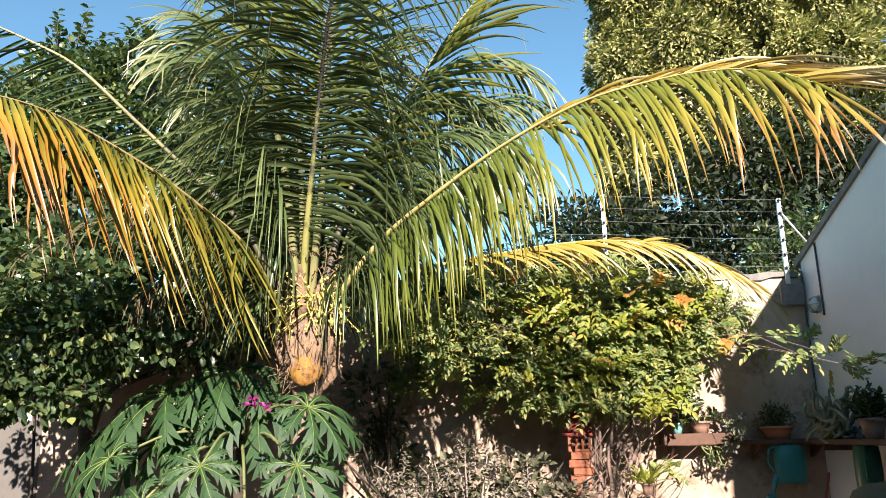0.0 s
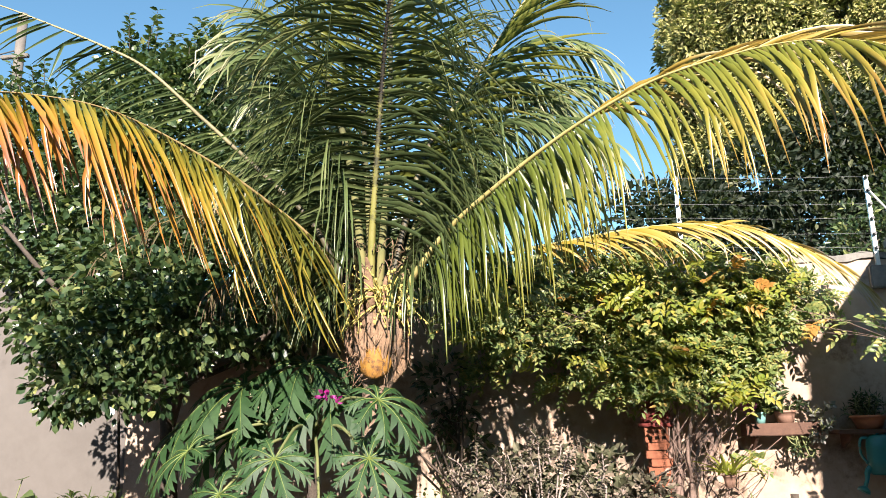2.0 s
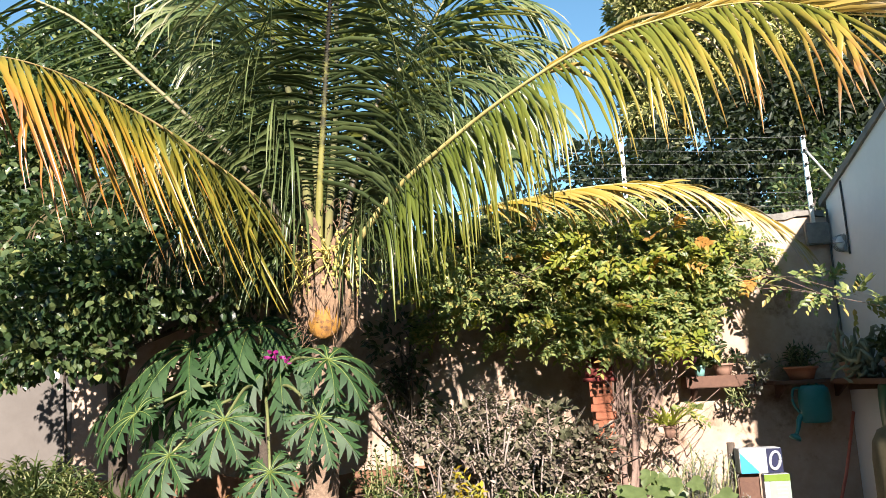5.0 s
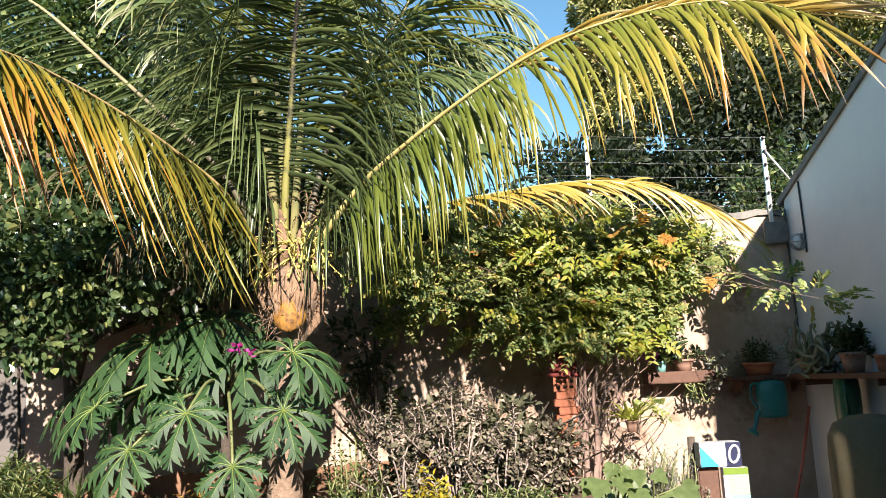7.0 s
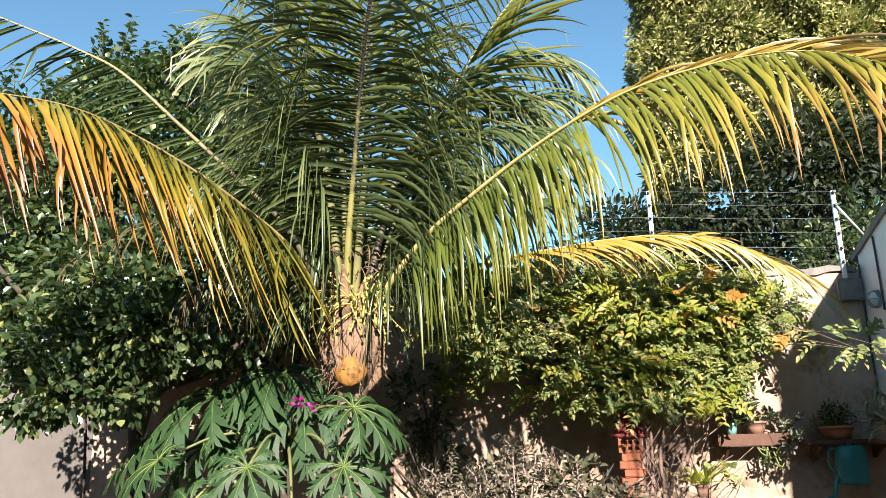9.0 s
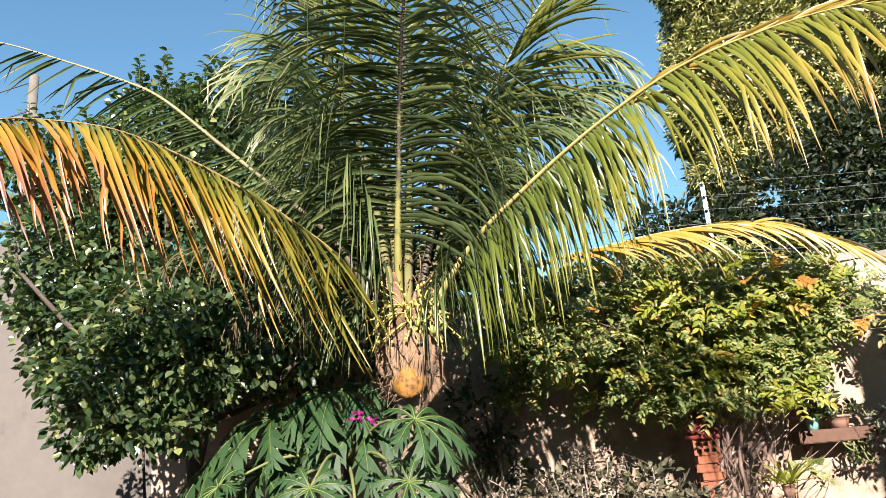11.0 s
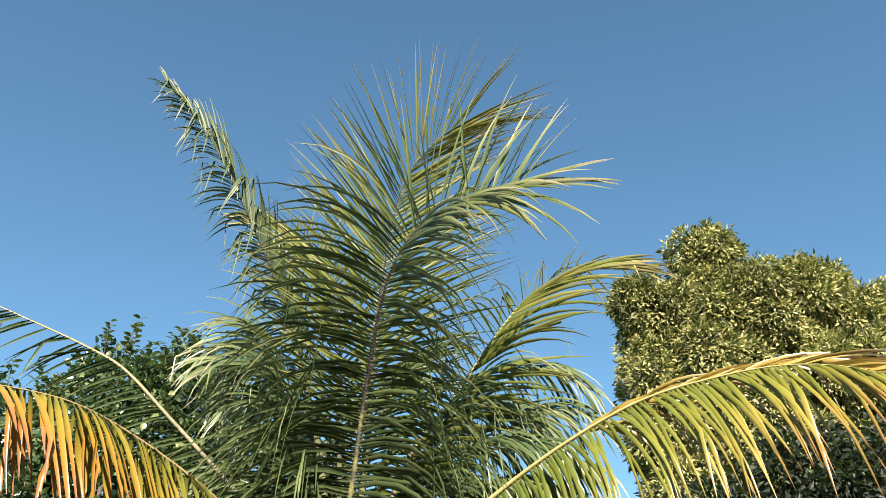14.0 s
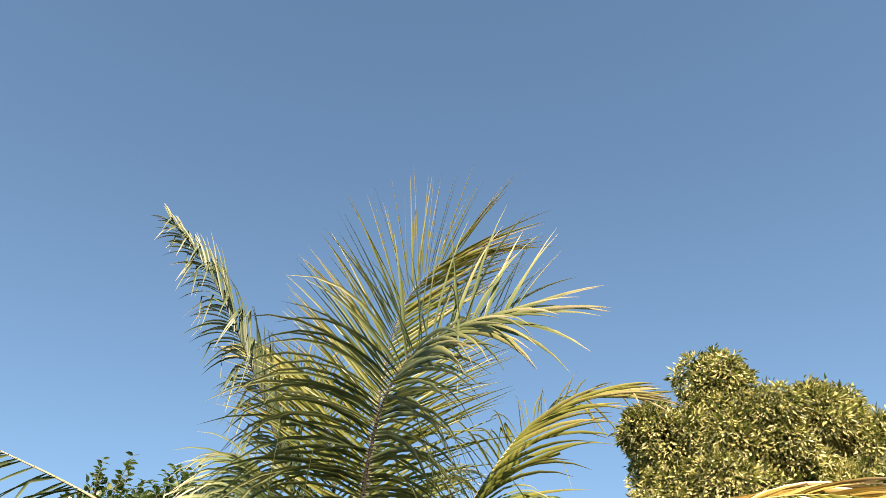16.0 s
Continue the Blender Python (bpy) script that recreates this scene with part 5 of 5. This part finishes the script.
# ---- wall lamps, cable, door ----
M["glass_white"] = surface("frosted_lamp_glass", (0.55, 0.57, 0.56), (0.70, 0.71, 0.70), 0.25, 8, 40, 0.05)
M["lamp_metal"] = surface("grey_lamp_cage", (0.24, 0.25, 0.25), (0.40, 0.41, 0.41), 0.5, 8, 40, 0.1, 0.5)
M["cable"] = surface("dark_cable", (0.03, 0.03, 0.03), (0.07, 0.07, 0.07), 0.6, 8, 40, 0.05)


def bulkhead(y, z, h, w):
    lamp = thing("wall_lamp", "oval bulkhead lamp with a metal cage on the white gable", "lamp", group="wall lamps")
    bm = bmesh.new()
    bmesh.ops.create_uvsphere(bm, u_segments=16, v_segments=10, radius=1.0, matrix=Matrix.Translation((GX - .03, y, z)) @ Matrix.Diagonal((.055, w * .42, h * .42, 1)))
    for fc in bm.faces:
        fc.smooth = True
    part("lamp_glass", bm, lamp, "", M["glass_white"])
    part("lamp_base", box_bm(GX - .03, GX + .002, y - w / 2, y + w / 2, z - h / 2, z + h / 2, .012), lamp, "", M["lamp_metal"])
    for k in range(3):
        q = [(GX - .03 - .062 * math.sin(a), y + w * (k - 1) * .26, z + h * .46 * math.cos(a)) for a in np.linspace(0, math.pi, 9)]
        v, f = tube(q, [.004, .004], 5)
        part("cage_bar", mesh("cage_bar", v, f, M["lamp_metal"], True), lamp)
    q = [(GX - .095 * 1.0 * max(.32, math.sin(a)), y + w * .48 * math.cos(a), z) for a in np.linspace(0, math.pi, 9)]
    v, f = tube(q, [.004, .004], 5)
    part("cage_bar", mesh("cage_bar", v, f, M["lamp_metal"], True), lamp)


bulkhead(6.86, 2.27, .15, .11)
bulkhead(4.62, 2.36, .21, .15)
cable = thing("wall_cable", "dark cable running down the white gable to the lamp", "cable")
v, f = tube(spline([(GX - .008, 6.78, 2.80), (GX - .010, 6.77, 2.6), (GX - .012, 6.76, 2.4), (GX - .012, 6.76, 2.16)], 12), [.009, .009], 6)
part("cable", mesh("cable", v, f, M["cable"], True), cable)
cable2 = thing("wall_cable", "dark cable in the corner below the roof edge", "cable")
v, f = tube(spline([(GX - .02, 7.09, 2.62), (GX - .02, 7.10, 2.3), (GX - .025, 7.09, 1.9), (GX - .02, 7.10, 1.45)], 12), [.010, .010], 6)
part("cable", mesh("cable", v, f, M["cable"], True), cable2)
stub = thing("fence_bracket_block", "dark mortar block on the wall corner", "block")
bm = box_bm(2.86, 3.07, 7.06, 7.12, 2.30, 2.50, .012)
part("block", bm, stub, "", M["coping"])

M["door_wood"] = surface("red_brown_varnished_wood", (0.16, 0.055, 0.03), (0.28, 0.11, 0.06), 0.45, 3, 30, 0.2)
door = tagged(thing("door_1", "red-brown louvred wooden door in the white gable", "door"), kind="structure")
for nm, y0, y1, z0, z1 in (("door_stile", DY1 - .08, DY1 - .002, 0.01, DZ - .002), ("door_stile", DY0 + .002, DY0 + .08, 0.01, DZ - .002), ("door_rail", DY0 + .082, DY1 - .082, DZ - .09, DZ - .004),
                           ("door_rail", DY0 + .082, DY1 - .082, 0.01, .16), ("door_stile", (DY0 + DY1) / 2 - .05, (DY0 + DY1) / 2 + .05, .162, DZ - .092)):
    part(nm, box_bm(GX + .005, GX + .055, y0, y1, z0, z1, .006), door, "", M["door_wood"])
sl = None
for half in (0, 1):
    ya = DY0 + .083 if half == 0 else (DY0 + DY1) / 2 + .051
    yb = (DY0 + DY1) / 2 - .051 if half == 0 else DY1 - .083
    if sl is None:
        bm = box_bm(-.022, .022, 0, yb - ya, -.005, .005, .002)
        sl = bpy.data.meshes.new("louvre_slat")
        bm.to_mesh(sl)
        bm.free()
        sl.materials.append(M["door_wood"])
    for k in range(37):
        ob = part("louvre_slat", sl, door)
        ob.matrix_basis = Matrix.Translation((GX + .03, ya, .185 + .0435 * k)) @ Matrix.Rotation(radians(-38), 4, 'Y')
frame1 = tagged(thing("door_frame", "thin wooden frame round the louvred door", "trim"), kind="structure")
for y0, y1, z0, z1 in ((DY1, DY1 + .045, 0, DZ + .045), (DY0 - .045, DY0, 0, DZ + .045), (DY0, DY1, DZ, DZ + .045)):
    part("frame_bar", box_bm(GX - .012, GX + .06, y0, y1, z0, z1, .005), frame1, "", M["door_wood"])


# ---- shelves ----
M["plank"] = surface("weathered_brown_plank", (0.06, 0.028, 0.018), (0.13, 0.065, 0.04), 0.8, 4, 30, 0.4)
M["terracotta"] = surface("terracotta", (0.32, 0.10, 0.05), (0.50, 0.20, 0.11), 0.8, 5, 30, 0.25)
M["brown_plastic"] = surface("brown_pot", (0.18, 0.10, 0.07), (0.30, 0.18, 0.13), 0.6, 5, 30, 0.15)
M["teal_pot"] = surface("teal_glazed_pot", (0.12, 0.30, 0.28), (0.22, 0.42, 0.38), 0.35, 5, 30, 0.1)


def shelf(label, x0, x1, y0, y1, z1, th, mats=None):
    s = thing("wall_shelf", label, "shelf")
    part("board", box_bm(x0, x1, y0, y1, z1 - th, z1, .006), s, "", M["plank"])
    n = 2
    for k in range(n):
        if x1 - x0 > y1 - y0:
            xx = x0 + (x1 - x0) * (.15 + .7 * k)
            part("bracket", prism([(y1, z1 - th - .002), (y1, z1 - th - .12), (y1 - .02, z1 - th - .12), (y0 + .05, z1 - th - .02), (y0 + .05, z1 - th - .002)], xx - .012, xx + .012), s, "", M["plank"])
        else:
            yy = y0 + (y1 - y0) * (.15 + .7 * k)
            part("bracket", box_bm(x0 + .04, x1 - .001, yy - .012, yy + .012, z1 - th - .05, z1 - th - .002, .003), s, "", M["plank"])
    return s


shelf("short dark plank shelf on the sunlit wall", 1.66, 2.24, 6.90, 7.128, 1.195, .10)
shelf("dark plank shelf in the shaded corner", 2.36, 3.08, 6.84, 7.128, 1.13, .035)
shelf("plank shelf along the white gable", 2.80, 3.088, 5.15, 6.80, 1.13, .04)


def lathe(profile, c, seg=20, wob=0.0):
    """A turned shape from (radius, height) pairs."""
    vs, fs = [], []
    for r, z in profile:
        for k in range(seg):
            a = 2 * math.pi * k / seg
            vs.append((c[0] + r * math.cos(a), c[1] + r * math.sin(a), c[2] + z))
    for i in range(len(profile) - 1):
        for k in range(seg):
            k2 = (k + 1) % seg
            fs.append((i * seg + k, i * seg + k2, (i + 1) * seg + k2, (i + 1) * seg + k))
    fs.append(tuple(range(seg))[::-1])
    return vs, fs


def pot(name, label, c, r, h, mat, bowl=False):
    t = thing(name, label, "pot")
    pr = [(r * .72, 0), (r * .86, h * .5), (r, h * .82), (r * 1.08, h * .83), (r * 1.08, h), (r * .96, h), (r * .93, h * .86), (0.001, h * .84)]
    v, f = lathe(pr, c)
    part("body", mesh("body", v, f, mat, True), t)
    sv, sf = lathe([(r * .93, h * .80), (r * .5, h * .88), (0.001, h * .9)], c)
    part("potting_soil", mesh("potting_soil", sv, sf, M["soil"]), t)
    return t


pot("flower_pot", "small teal glazed pot on the shelf", (1.80, 7.0, 1.195), .05, .09, M["teal_pot"])
pot("flower_pot", "brown ribbed pot on the shelf", (2.0, 7.0, 1.195), .085, .10, M["brown_plastic"])
pot("flower_pot", "terracotta bowl in the shaded corner", (2.64, 6.97, 1.13), .13, .11, M["terracotta"])
pot("flower_pot", "brown pot with cactus in the corner", (2.92, 6.55, 1.13), .11, .13, M["brown_plastic"])
pot("flower_pot", "brown pot on the gable shelf", (2.94, 5.90, 1.13), .09, .15, M["brown_plastic"])
pot("flower_pot", "small terracotta pot on the gable shelf", (2.96, 5.52, 1.13), .05, .12, M["terracotta"])

b, e = spread(8, 1.80, 7.0, 1.265, .07, .05, .1, .2)
stems_plant("potted_plant", "leafy green plant in the teal pot", "plant", b, e, None, 8, .06, M["leaf_fine"], M["stem_green"], LEAF)
b, e = spread(9, 2.0, 6.98, 1.27, .13, .07, .12, .26)
stems_plant("potted_plant", "dark leafy plant in the brown pot", "plant", b, e, None, 8, .07, M["leaf_deep"], M["stem_green"], LEAF)
pk = thing("pink_flower", "small pink flower on the shelf", "flower")
pc = np.array([(1.66, 6.85, 1.33)] * 16) + RNG.normal(0, .022, (16, 3))
fv, ff = scatter(ROUND, LEAF_F, pc, rnd_dirs(16), rnd_dirs(16), np.full(16, .045))
part("blossom", mesh("blossom", fv, ff, M["pink"]), pk)
tubes("twig", [(spline([(1.66, 6.86, 1.31), (1.7, 6.92, 1.28), (1.77, 6.98, 1.27)], 6), [.003, .003], 4)], M["stem_green"], pk)
b, e = spread(16, 2.64, 6.97, 1.22, .16, .1, .12, .25)
stems_plant("potted_plant", "grey-green plant in the terracotta bowl", "plant", b, e, None, 12, .05, M["leaf_deep"], M["stem_green"], SLIM)
b, e = spread(16, 2.94, 5.90, 1.26, .09, .11, .12, .3)
stems_plant("potted_plant", "dark bushy plant on the gable shelf", "plant", b, e, None, 10, .075, M["leaf_deep"], M["stem_green"], LEAF)
# trailing pale succulent at the shelf's end, and a dark one hanging below
b = np.array([(2.24, 6.93, 1.19)] * 10) + RNG.normal(0, .025, (10, 3))
e = b + np.stack([RNG.uniform(-.06, .12, 10), RNG.uniform(-.1, 0, 10), RNG.uniform(-.1, .16, 10)], 1)
stems_plant("trailing_succulent", "pale trailing succulent at the shelf end", "plant", b, e, None, 10, .045, M["leaf_grey"], M["stem_green"], ROUND)
b = np.array([(2.05, 6.92, 1.085)] * 9) + RNG.normal(0, .03, (9, 3)) * [2, .5, 0]
e = b + np.stack([RNG.uniform(-.02, .1, 9), RNG.uniform(-.06, 0, 9), RNG.uniform(-.16, -.05, 9)], 1)
stems_plant("hanging_succulent", "dark succulent hanging below the shelf", "plant", b, e, None, 8, .03, M["leaf_deep"], M["stem_green"], ROUND)

# branching cactus in the corner
M["cactus"] = surface("grey_green_cactus", (0.09, 0.12, 0.085), (0.25, 0.28, 0.20), 0.7, 8, 50, 0.6)
cact = thing("jointed_cactus", "sprawling grey-green jointed cactus in a pot", "cactus")
for k in range(72):
    a = RNG.uniform(0, 6.28)
    p0 = np.array([2.90, 6.45 + RNG.normal(0, .12), 1.22]) + RNG.normal(0, .04, 3)
    d = np.array([math.cos(a) * .8, math.sin(a) * 1.3, 0])
    chain = [p0]
    for j in range(4):
        chain.append(chain[-1] + d * RNG.uniform(.02, .075) + np.array([RNG.normal(0, .02), RNG.normal(0, .02), RNG.uniform(-.10, .10) + (.05 if j < 2 else -.01)]))
    for q in chain:
        q[0] = min(q[0], 3.05)
    v, f = tube(spline(chain, 13), [.012, .016, .010, .015, .009, .013, .005], 7, .2)
    part("joint", mesh("joint", v, f, M["cactus"], True), cact)

# ---- watering cans ----
M["teal"] = surface("teal_plastic", (0.012, 0.13, 0.13), (0.025, 0.19, 0.19), 0.35, 4, 30, 0.05)
M["dark_green"] = surface("dark_green_plastic", (0.008, 0.075, 0.04), (0.015, 0.11, 0.06), 0.35, 4, 30, 0.05)


def watering_can(label, c, mat, turn, w=.13, h=.31):
    t = thing("watering_can", label, "watering can", group="watering cans")
    m = Matrix.Translation(c) @ Matrix.Rotation(turn, 4, 'Z')

    def put(vs):
        return [m @ Vector(v) for v in vs]
    vs, fs = lathe([(.001, -h / 2), (.8, -h / 2), (.95, -h * .44), (1.0, -h * .2), (1.0, h * .2), (.93, h * .40), (.7, h * .49), (.45, h * .5), (.001, h * .5)], (0, 0, 0), 24)
    part("body", mesh("body", put([(x * w, y * w * .62, z) for x, y, z in vs]), fs, mat, True), t)
    v, f = tube(spline([(-w * .85, 0, -h * .30), (-w * 1.1, 0, -h * .42), (-w * 1.25, -.02, -h * .62), (-w * 1.45, -.03, -h * .80)], 10), [.028, .022, .016, .016], 10)
    sp = part("spout", mesh("spout", put(v), f, mat, True), t)
    v, f = tube([(-w * 1.42, -.03, -h * .77), (-w * 1.5, -.032, -h * .84), (-w * 1.58, -.034, -h * .90)], [.018, .045, .05], 14)
    part("rose", mesh("rose", put(v), f, mat, True), sp)
    v, f = tube(spline([(-w * .8, 0, h * .42), (-w * 1.25, 0, h * .40), (-w * 1.35, 0, h * .05), (-w * 1.0, 0, -h * .22)], 14), [.011, .011], 8)
    part("handle", mesh("handle", put(v), f, mat, True), t)
    v, f = tube(spline([(-w * .3, 0, h * .49), (0, 0, h * .62), (w * .3, 0, h * .49)], 10), [.009, .009], 8)
    part("top_handle", mesh("top_handle", put(v), f, mat, True), t)
    return t


watering_can("teal plastic watering can hanging under the shelf", (2.68, 6.86, .93), M["teal"], 0.0)
watering_can("dark green plastic watering can hanging under the gable shelf", (2.92, 6.02, .93), M["dark_green"], radians(62), .15, .36)

# ---- brick pillar with a red clay cover ----
M["brick"] = surface("hollow_clay_brick", (0.15, 0.045, 0.022), (0.28, 0.10, 0.05), 0.9, 6, 40, 0.5)
M["red_clay"] = surface("red_painted_clay", (0.10, 0.012, 0.010), (0.20, 0.035, 0.028), 0.8, 9, 30, 0.5, spots=((0.20, 0.12, 0.09), 0.58, 9.0))
pillar = thing("brick_stack", "stack of hollow clay bricks by the wall", "bricks")


def hollow_brick(w, d, h):
    """A brick with two rows of three square holes through it."""
    bm = bmesh.new()
    t = .02
    cols = [-w / 2] + sum([[-w / 2 + t + i * (w - t) / 3, -w / 2 + (i + 1) * (w - t) / 3] for i in range(3)], []) + [w / 2]
    rows = [-h / 2] + sum([[-h / 2 + t + i * (h - t) / 2, -h / 2 + (i + 1) * (h - t) / 2] for i in range(2)], []) + [h / 2]
    fr = [[bm.verts.new((x, -d / 2, z)) for z in rows] for x in cols]
    bk = [[bm.verts.new((x, d / 2, z)) for z in rows] for x in cols]

    def solid(i, j):
        return 0 <= i < 7 and 0 <= j < 5 and (i % 2 == 0 or j % 2 == 0)
    for i in range(7):
        for j in range(5):
            if not solid(i, j):
                continue
            bm.faces.new((fr[i][j], fr[i + 1][j], fr[i + 1][j + 1], fr[i][j + 1]))
            bm.faces.new((bk[i][j], bk[i][j + 1], bk[i + 1][j + 1], bk[i + 1][j]))
            for (p, q), (m, n) in (((i - 1, j), ((i, j + 1), (i, j))), ((i + 1, j), ((i + 1, j), (i + 1, j + 1))), ((i, j - 1), ((i, j), (i + 1, j))), ((i, j + 1), ((i + 1, j + 1), (i, j + 1)))):
                if not solid(p, q):
                    bm.faces.new((fr[m[0]][m[1]], bk[m[0]][m[1]], bk[n[0]][n[1]], fr[n[0]][n[1]]))
    return bm


z = 0.02
solid = []
for k in range(3):
    bm = box_bm(-.085, .085, -.1, .1, -.029, .029, .004)
    for v in bm.verts:
        v.co += Vector(RNG.normal(0, .0022, 3))
    me = bpy.data.meshes.new("brick")
    bm.to_mesh(me)
    bm.free()
    me.materials.append(M["brick"])
    solid.append(me)
for k in range(17):
    ob = part("brick", solid[k % 3], pillar)
    ob.matrix_basis = pose(.895 + RNG.normal(0, .008), 6.64 + RNG.normal(0, .006), z + .029, 0, 0, RNG.normal(0, 3.5))
    z += .062
ob = part("hollow_brick", hollow_brick(.18, .2, .115), pillar, "clay brick with six square holes", M["brick"])
ob.matrix_basis = pose(.895, 6.64, z + .0575, 0, 0, -4)
z += .119
cover = thing("clay_cover", "red painted clay dome on the brick stack", "pot")
vs, fs = lathe([(.118, 0), (.122, .03), (.118, .1), (.098, .17), (.055, .21), (.001, .222)], (.90, 6.64, z))
part("dome", mesh("dome", vs, fs, M["red_clay"], True), cover)
part("rim", mesh("rim", *lathe([(.125, -.002), (.142, .0), (.142, .028), (.128, .03)], (.90, 6.64, z)), M["red_clay"], True), cover)

# hanging basket plant on the shrub
strap_plant("hanging_plant", "hanging plant with arching strap leaves", (1.34, 6.2, .84), 26, .32, .013, M["leaf_young"], .9, 2.6, .03)
pot("hanging_pot", "small clay pot tied to the shrub stem", (1.34, 6.2, .75), .045, .09, M["brown_plastic"])

# ---- boxes below the shelf ----
M["white_card"] = surface("white_carton", (0.34, 0.36, 0.38), (0.46, 0.47, 0.48), 0.5, 4, 30, 0.05)
M["label_grey"] = surface("grey_green_label", (0.16, 0.21, 0.17), (0.24, 0.30, 0.25), 0.5, 4, 30, 0.05)
M["blue_card"] = surface("dark_blue_print", (0.004, 0.006, 0.03), (0.008, 0.012, 0.05), 0.4, 4, 30, 0.05)
M["cyan_card"] = surface("light_blue_print", (0.02, 0.20, 0.34), (0.04, 0.28, 0.42), 0.4, 4, 30, 0.05)
M["green_card"] = surface("green_print", (0.09, 0.15, 0.012), (0.14, 0.21, 0.02), 0.4, 4, 30, 0.05)
M["grey_print"] = surface("grey_print", (0.25, 0.27, 0.28), (0.34, 0.36, 0.37), 0.5, 4, 30, 0.05)
bench = thing("low_bench", "low dark plank bench by the wall", "bench")
part("seat", box_bm(1.72, 2.25, 6.06, 6.45, .16, .20, .006), bench, "", M["plank"])
for x in (1.77, 2.2):
    for y in (6.09, 6.41):
        part("leg", box_bm(x - .02, x + .02, y - .02, y + .02, 0, .159, .004), bench, "", M["plank"])
pack = thing("carton", "upright green and white carton on the low bench", "box")
part("body", box_bm(1.965, 2.15, 6.08, 6.15, .201, .47, .004), pack, "", M["white_card"])
part("top_print", box_bm(1.966, 2.149, 6.077, 6.0795, .42, .468), pack, "", M["green_card"])
part("front_print", box_bm(2.0, 2.149, 6.0772, 6.0796, .272, .418), pack, "", M["label_grey"])
part("foot_print", box_bm(2.02, 2.149, 6.077, 6.0795, .215, .27), pack, "", M["teal_pot"])
for k in range(4):
    part("print_bar", box_bm(2.05, 2.13 - .01 * (k % 2), 6.0765, 6.079, .385 - .028 * k, .393 - .028 * k), pack, "", M["grey_print"])
stand = thing("wooden_block", "rough wooden block behind the cartons", "block")
part("wood", box_bm(1.80, 1.96, 6.16, 6.30, .201, .475, .01), stand, "", M["plank"])
pack2 = thing("carton", "white and dark-blue carton lying on top", "box")
part("body", box_bm(1.81, 2.115, 6.10, 6.24, .476, .655, .004), pack2, "", M["white_card"])
part("blue_panel", box_bm(2.005, 2.116, 6.097, 6.0995, .478, .653), pack2, "dark blue printed panel", M["blue_card"])
ring = [(2.062 + .036 * math.cos(a) + .008 * math.sin(a), 6.0955, .566 + .062 * math.sin(a)) for a in np.linspace(0, 2 * math.pi, 25)]
v, f = tube(ring, [.011, .011], 5, 0.0, 1.0)
part("logo_shape", mesh("logo_shape", v, f, M["white_card"], True), pack2, "white oval print")
bm = bmesh.new()
tri = [bm.verts.new(p) for p in ((1.813, 6.0985, .478), (1.95, 6.0985, .478), (1.813, 6.0985, .63))]
face = bm.faces.new(tri)
new_faces = bmesh.ops.extrude_face_region(bm, geom=[face])["geom"]
for g in new_faces:
    if isinstance(g, bmesh.types.BMVert):
        g.co.y -= .002
bmesh.ops.recalc_face_normals(bm, faces=bm.faces)
part("light_blue_panel", bm, pack2, "light blue printed corner", M["cyan_card"])
post1 = thing("wooden_post", "short round wooden post beside the cartons", "post")
v, f = tube([(1.80, 6.28, 0.0), (1.80, 6.28, .35), (1.80, 6.27, .69)], [.032, .03, .03], 10, .05)
part("post", mesh("post", v, f, M["bark"], True), post1)

# covered drum, broomstick, pole
M["tan"] = surface("olive_sackcloth", (0.09, 0.075, 0.04), (0.16, 0.135, 0.075), 0.9, 3, 40, 0.3)
drum = thing("covered_drum", "drum covered with olive-brown cloth under the gable shelf", "drum")
part("cover", mesh("cover", *lathe([(.27, 0), (.28, .3), (.28, .6), (.27, .72), (.23, .80), (.14, .845), (.001, .86)], (2.78, 5.45, 0), 28), M["tan"], True), drum)
M["red_stick"] = surface("red_handle", (0.28, 0.05, 0.03), (0.42, 0.12, 0.07), 0.6, 4, 30, 0.1)
broom = thing("broomstick", "worn red broomstick leaning in the corner", "broom")
v, f = tube([(2.50, 6.3, 0.0), (2.72, 6.5, .4), (2.90, 6.66, .86)], [.013, .013], 8)
part("stick", mesh("stick", v, f, M["red_stick"], True), broom)

# ---- utility pole beyond the wall ----
M["pole"] = surface("concrete_pole", (0.09, 0.08, 0.07), (0.17, 0.15, 0.13), 0.9, 4, 30, 0.2)
up = thing("utility_pole", "grey concrete utility pole with cables", "pole")
v, f = tube([(-9.5, 12.5, 0), (-9.5, 12.5, 5), (-9.45, 12.5, 9.1)], [.13, .10, .085], 10)
part("shaft", mesh("shaft", v, f, M["pole"], True), up)
part("bracket", box_bm(-9.75, -9.2, 12.37, 12.45, 8.15, 8.22, .01), up, "", M["pole"])
for z, y2 in ((8.9, 30), (8.3, 30), (7.3, 18)):
    v, f = tube(spline([(-9.5, 12.4, z), (-16, 14, z - .9), (-24, y2, z - 1.0)], 14), [.014, .014], 5)
    part("overhead_cable", mesh("overhead_cable", v, f, M["cable"], True), up)
left_blobs = [((-9.6, 11.0, 4.2), (1.3, .8, .8)), ((-7.6, 11.0, 4.4), (1.2, .8, .8)), ((-11.5, 11.2, 4.4), (1.3, .8, 1.0))]
tree("far_tree", "leafy tree beyond the tall grey wall", "tree", [(-9, 11.2, 0), (-9, 11.2, 2), (-9, 11.2, 3.4)], [.14, .11, .08], left_blobs,
     [dict(name="crown", blobs=left_blobs, clumps=420, per=8, spread=.22, size=.16, mat=M["leaf_citrus"], shape=LEAF, shell=.6)], 14)
